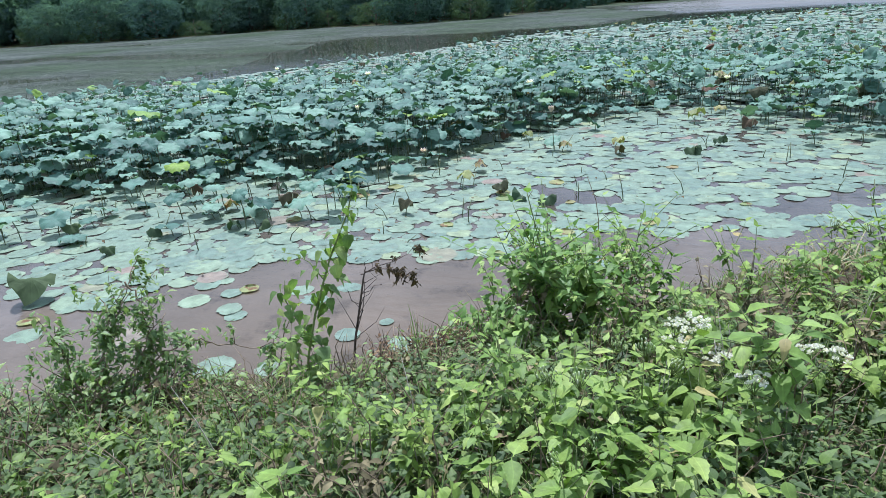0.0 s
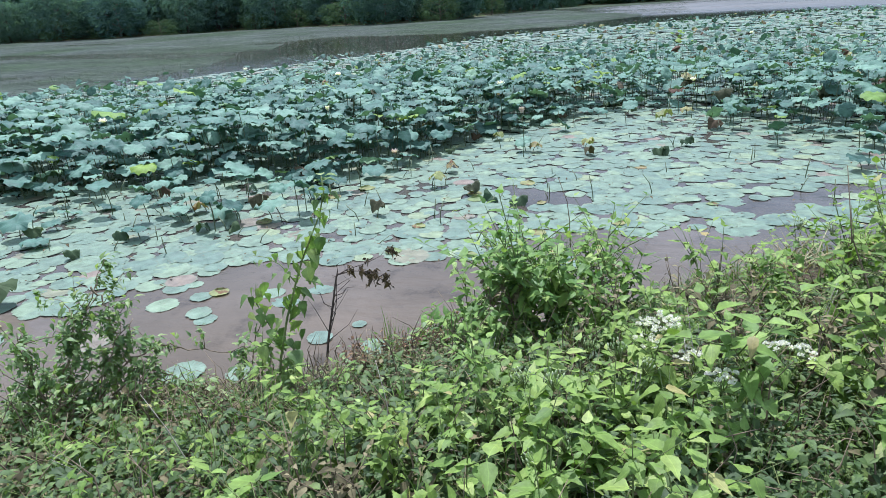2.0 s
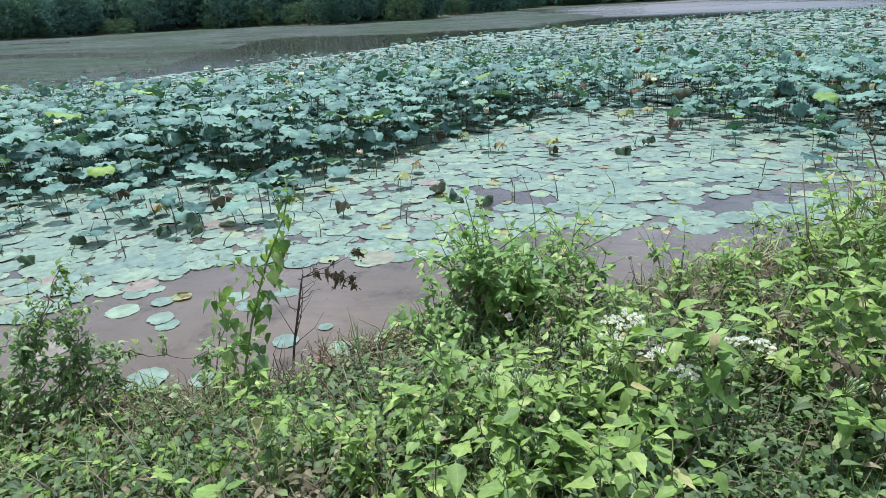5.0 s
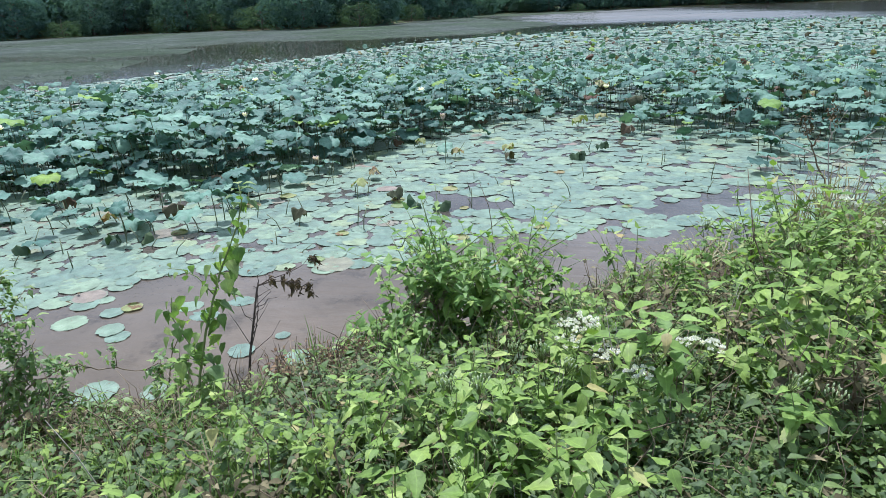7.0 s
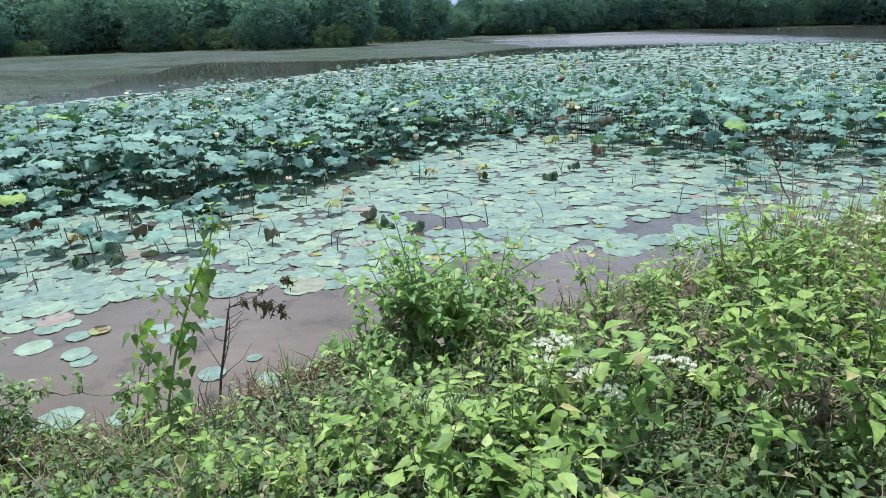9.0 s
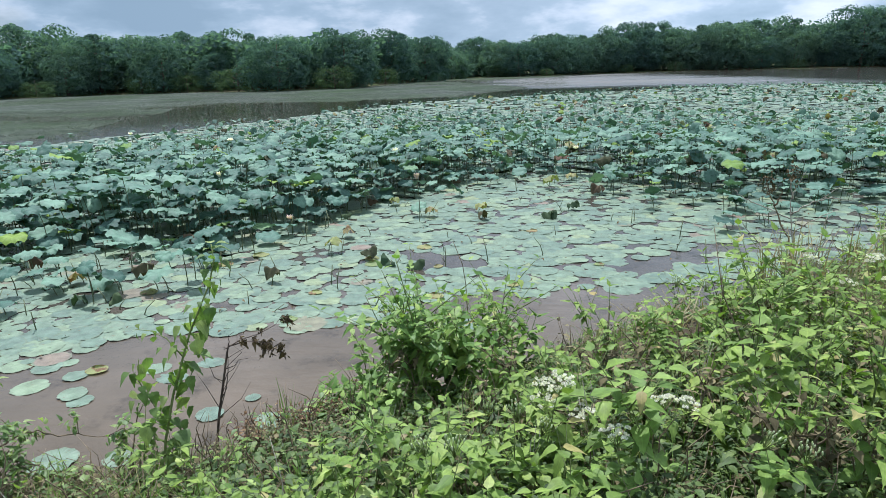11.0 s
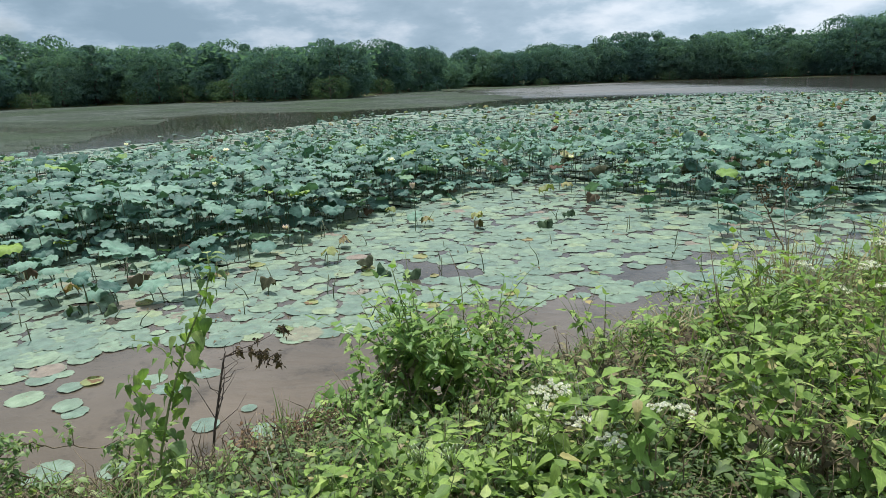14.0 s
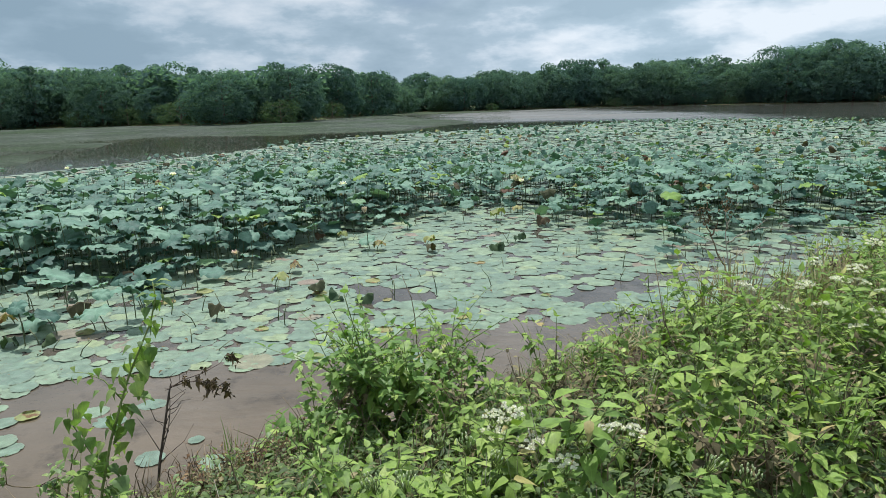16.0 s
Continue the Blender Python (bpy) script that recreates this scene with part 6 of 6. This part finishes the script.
def make_herbs():
    """Close small-leaved herbs between the path and the tall weeds."""
    n = 15000
    x, y = rng.uniform(0.3, 3.4, n), rng.uniform(0.6, 3.4, n)
    keep = (np.hypot(x, y) > 1.3) & (np.hypot(x, y) < 2.75) & (bearing(x, y) < 46) & (bearing(x, y) > 12)
    x, y = x[keep], y[keep]
    k = len(x)
    z = np.array([ground_z(a, b) + 0.22 * (0.6 + hum(a, b, 2.2, 33.0)) for a, b in zip(x, y)]) * rng.uniform(0.86, 1.05, k)
    m = places(np.c_[x, y, z], rng.uniform(0, 6.28, k), rng.normal(-0.05, 0.4, k), np.zeros(k), rng.uniform(0.016, 0.042, k))
    # herbs left of about 26 degrees take the dark leaf colour that imitates shade
    side = bearing(x, y) + rng.normal(0, 2, k) > 26
    for name, label, pick, mat in (("small_herbs", "dense small-leaved green herbs beside the path", side, M_HERB), ("dark_herbs", "small-leaved herbs under the weeds, coloured dark for shade", ~side, M_SHADED_COVER)):
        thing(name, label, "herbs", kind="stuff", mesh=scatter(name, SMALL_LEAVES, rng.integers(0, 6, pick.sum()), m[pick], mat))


make_herbs()


def broad_weed(i, x, y):
    """A weed with large leaves close to the path."""
    stem, leaves, tips = weed_plan(1300 + i, rng.uniform(0.32, 0.5), 0.132, 2, 0.3, 0.085)
    root = thing("weed", "weed with large broad green leaves beside the path", "weed", "broad-leaved weeds", pose(x, y, ground_z(x, y)))
    part("stem", form_mesh("stem", stem, M_STEM), root)
    for j, leaf in enumerate(leaves):
        part("leaf", WEED_LEAF[j % 6], root, "", leaf)


for i in range(22):
    a = radians(rng.uniform(-22, 13))
    r = rng.uniform(1.55, 2.75)
    broad_weed(i, r * math.sin(a), r * math.cos(a))


def rosette_weed(x, y, height):
    """A straight pale stem with crossed pairs of leaves towards its top."""
    root = thing("weed", "pale green stem with crossed leaf pairs before the bush", "weed", "", pose(x, y, ground_z(x, y)))
    part("stem", form_mesh("stem", tube([(0, 0, -0.03), (0.004, 0, 0.5 * height), (0, 0, height)], [0.004, 0.0034, 0.0022], 6), M_STEM), root)
    for pair, (up, size, lift) in enumerate(((0.62, 0.11, -0.1), (0.8, 0.10, 0.05), (0.93, 0.075, 0.3), (1.0, 0.045, 0.8))):
        for side in (0, 1):
            turn = 0.5 + pair * math.pi / 2 + side * math.pi
            part("leaf", WEED_LEAF[(2 * pair + side) % 6], root, "", Matrix.Translation((0, 0, up * height)) @ Matrix.Rotation(turn, 4, "Z") @ Matrix.Rotation(lift, 4, "X") @ Matrix.Scale(size, 4))


rosette_weed(-0.25, 2.88, 0.32)
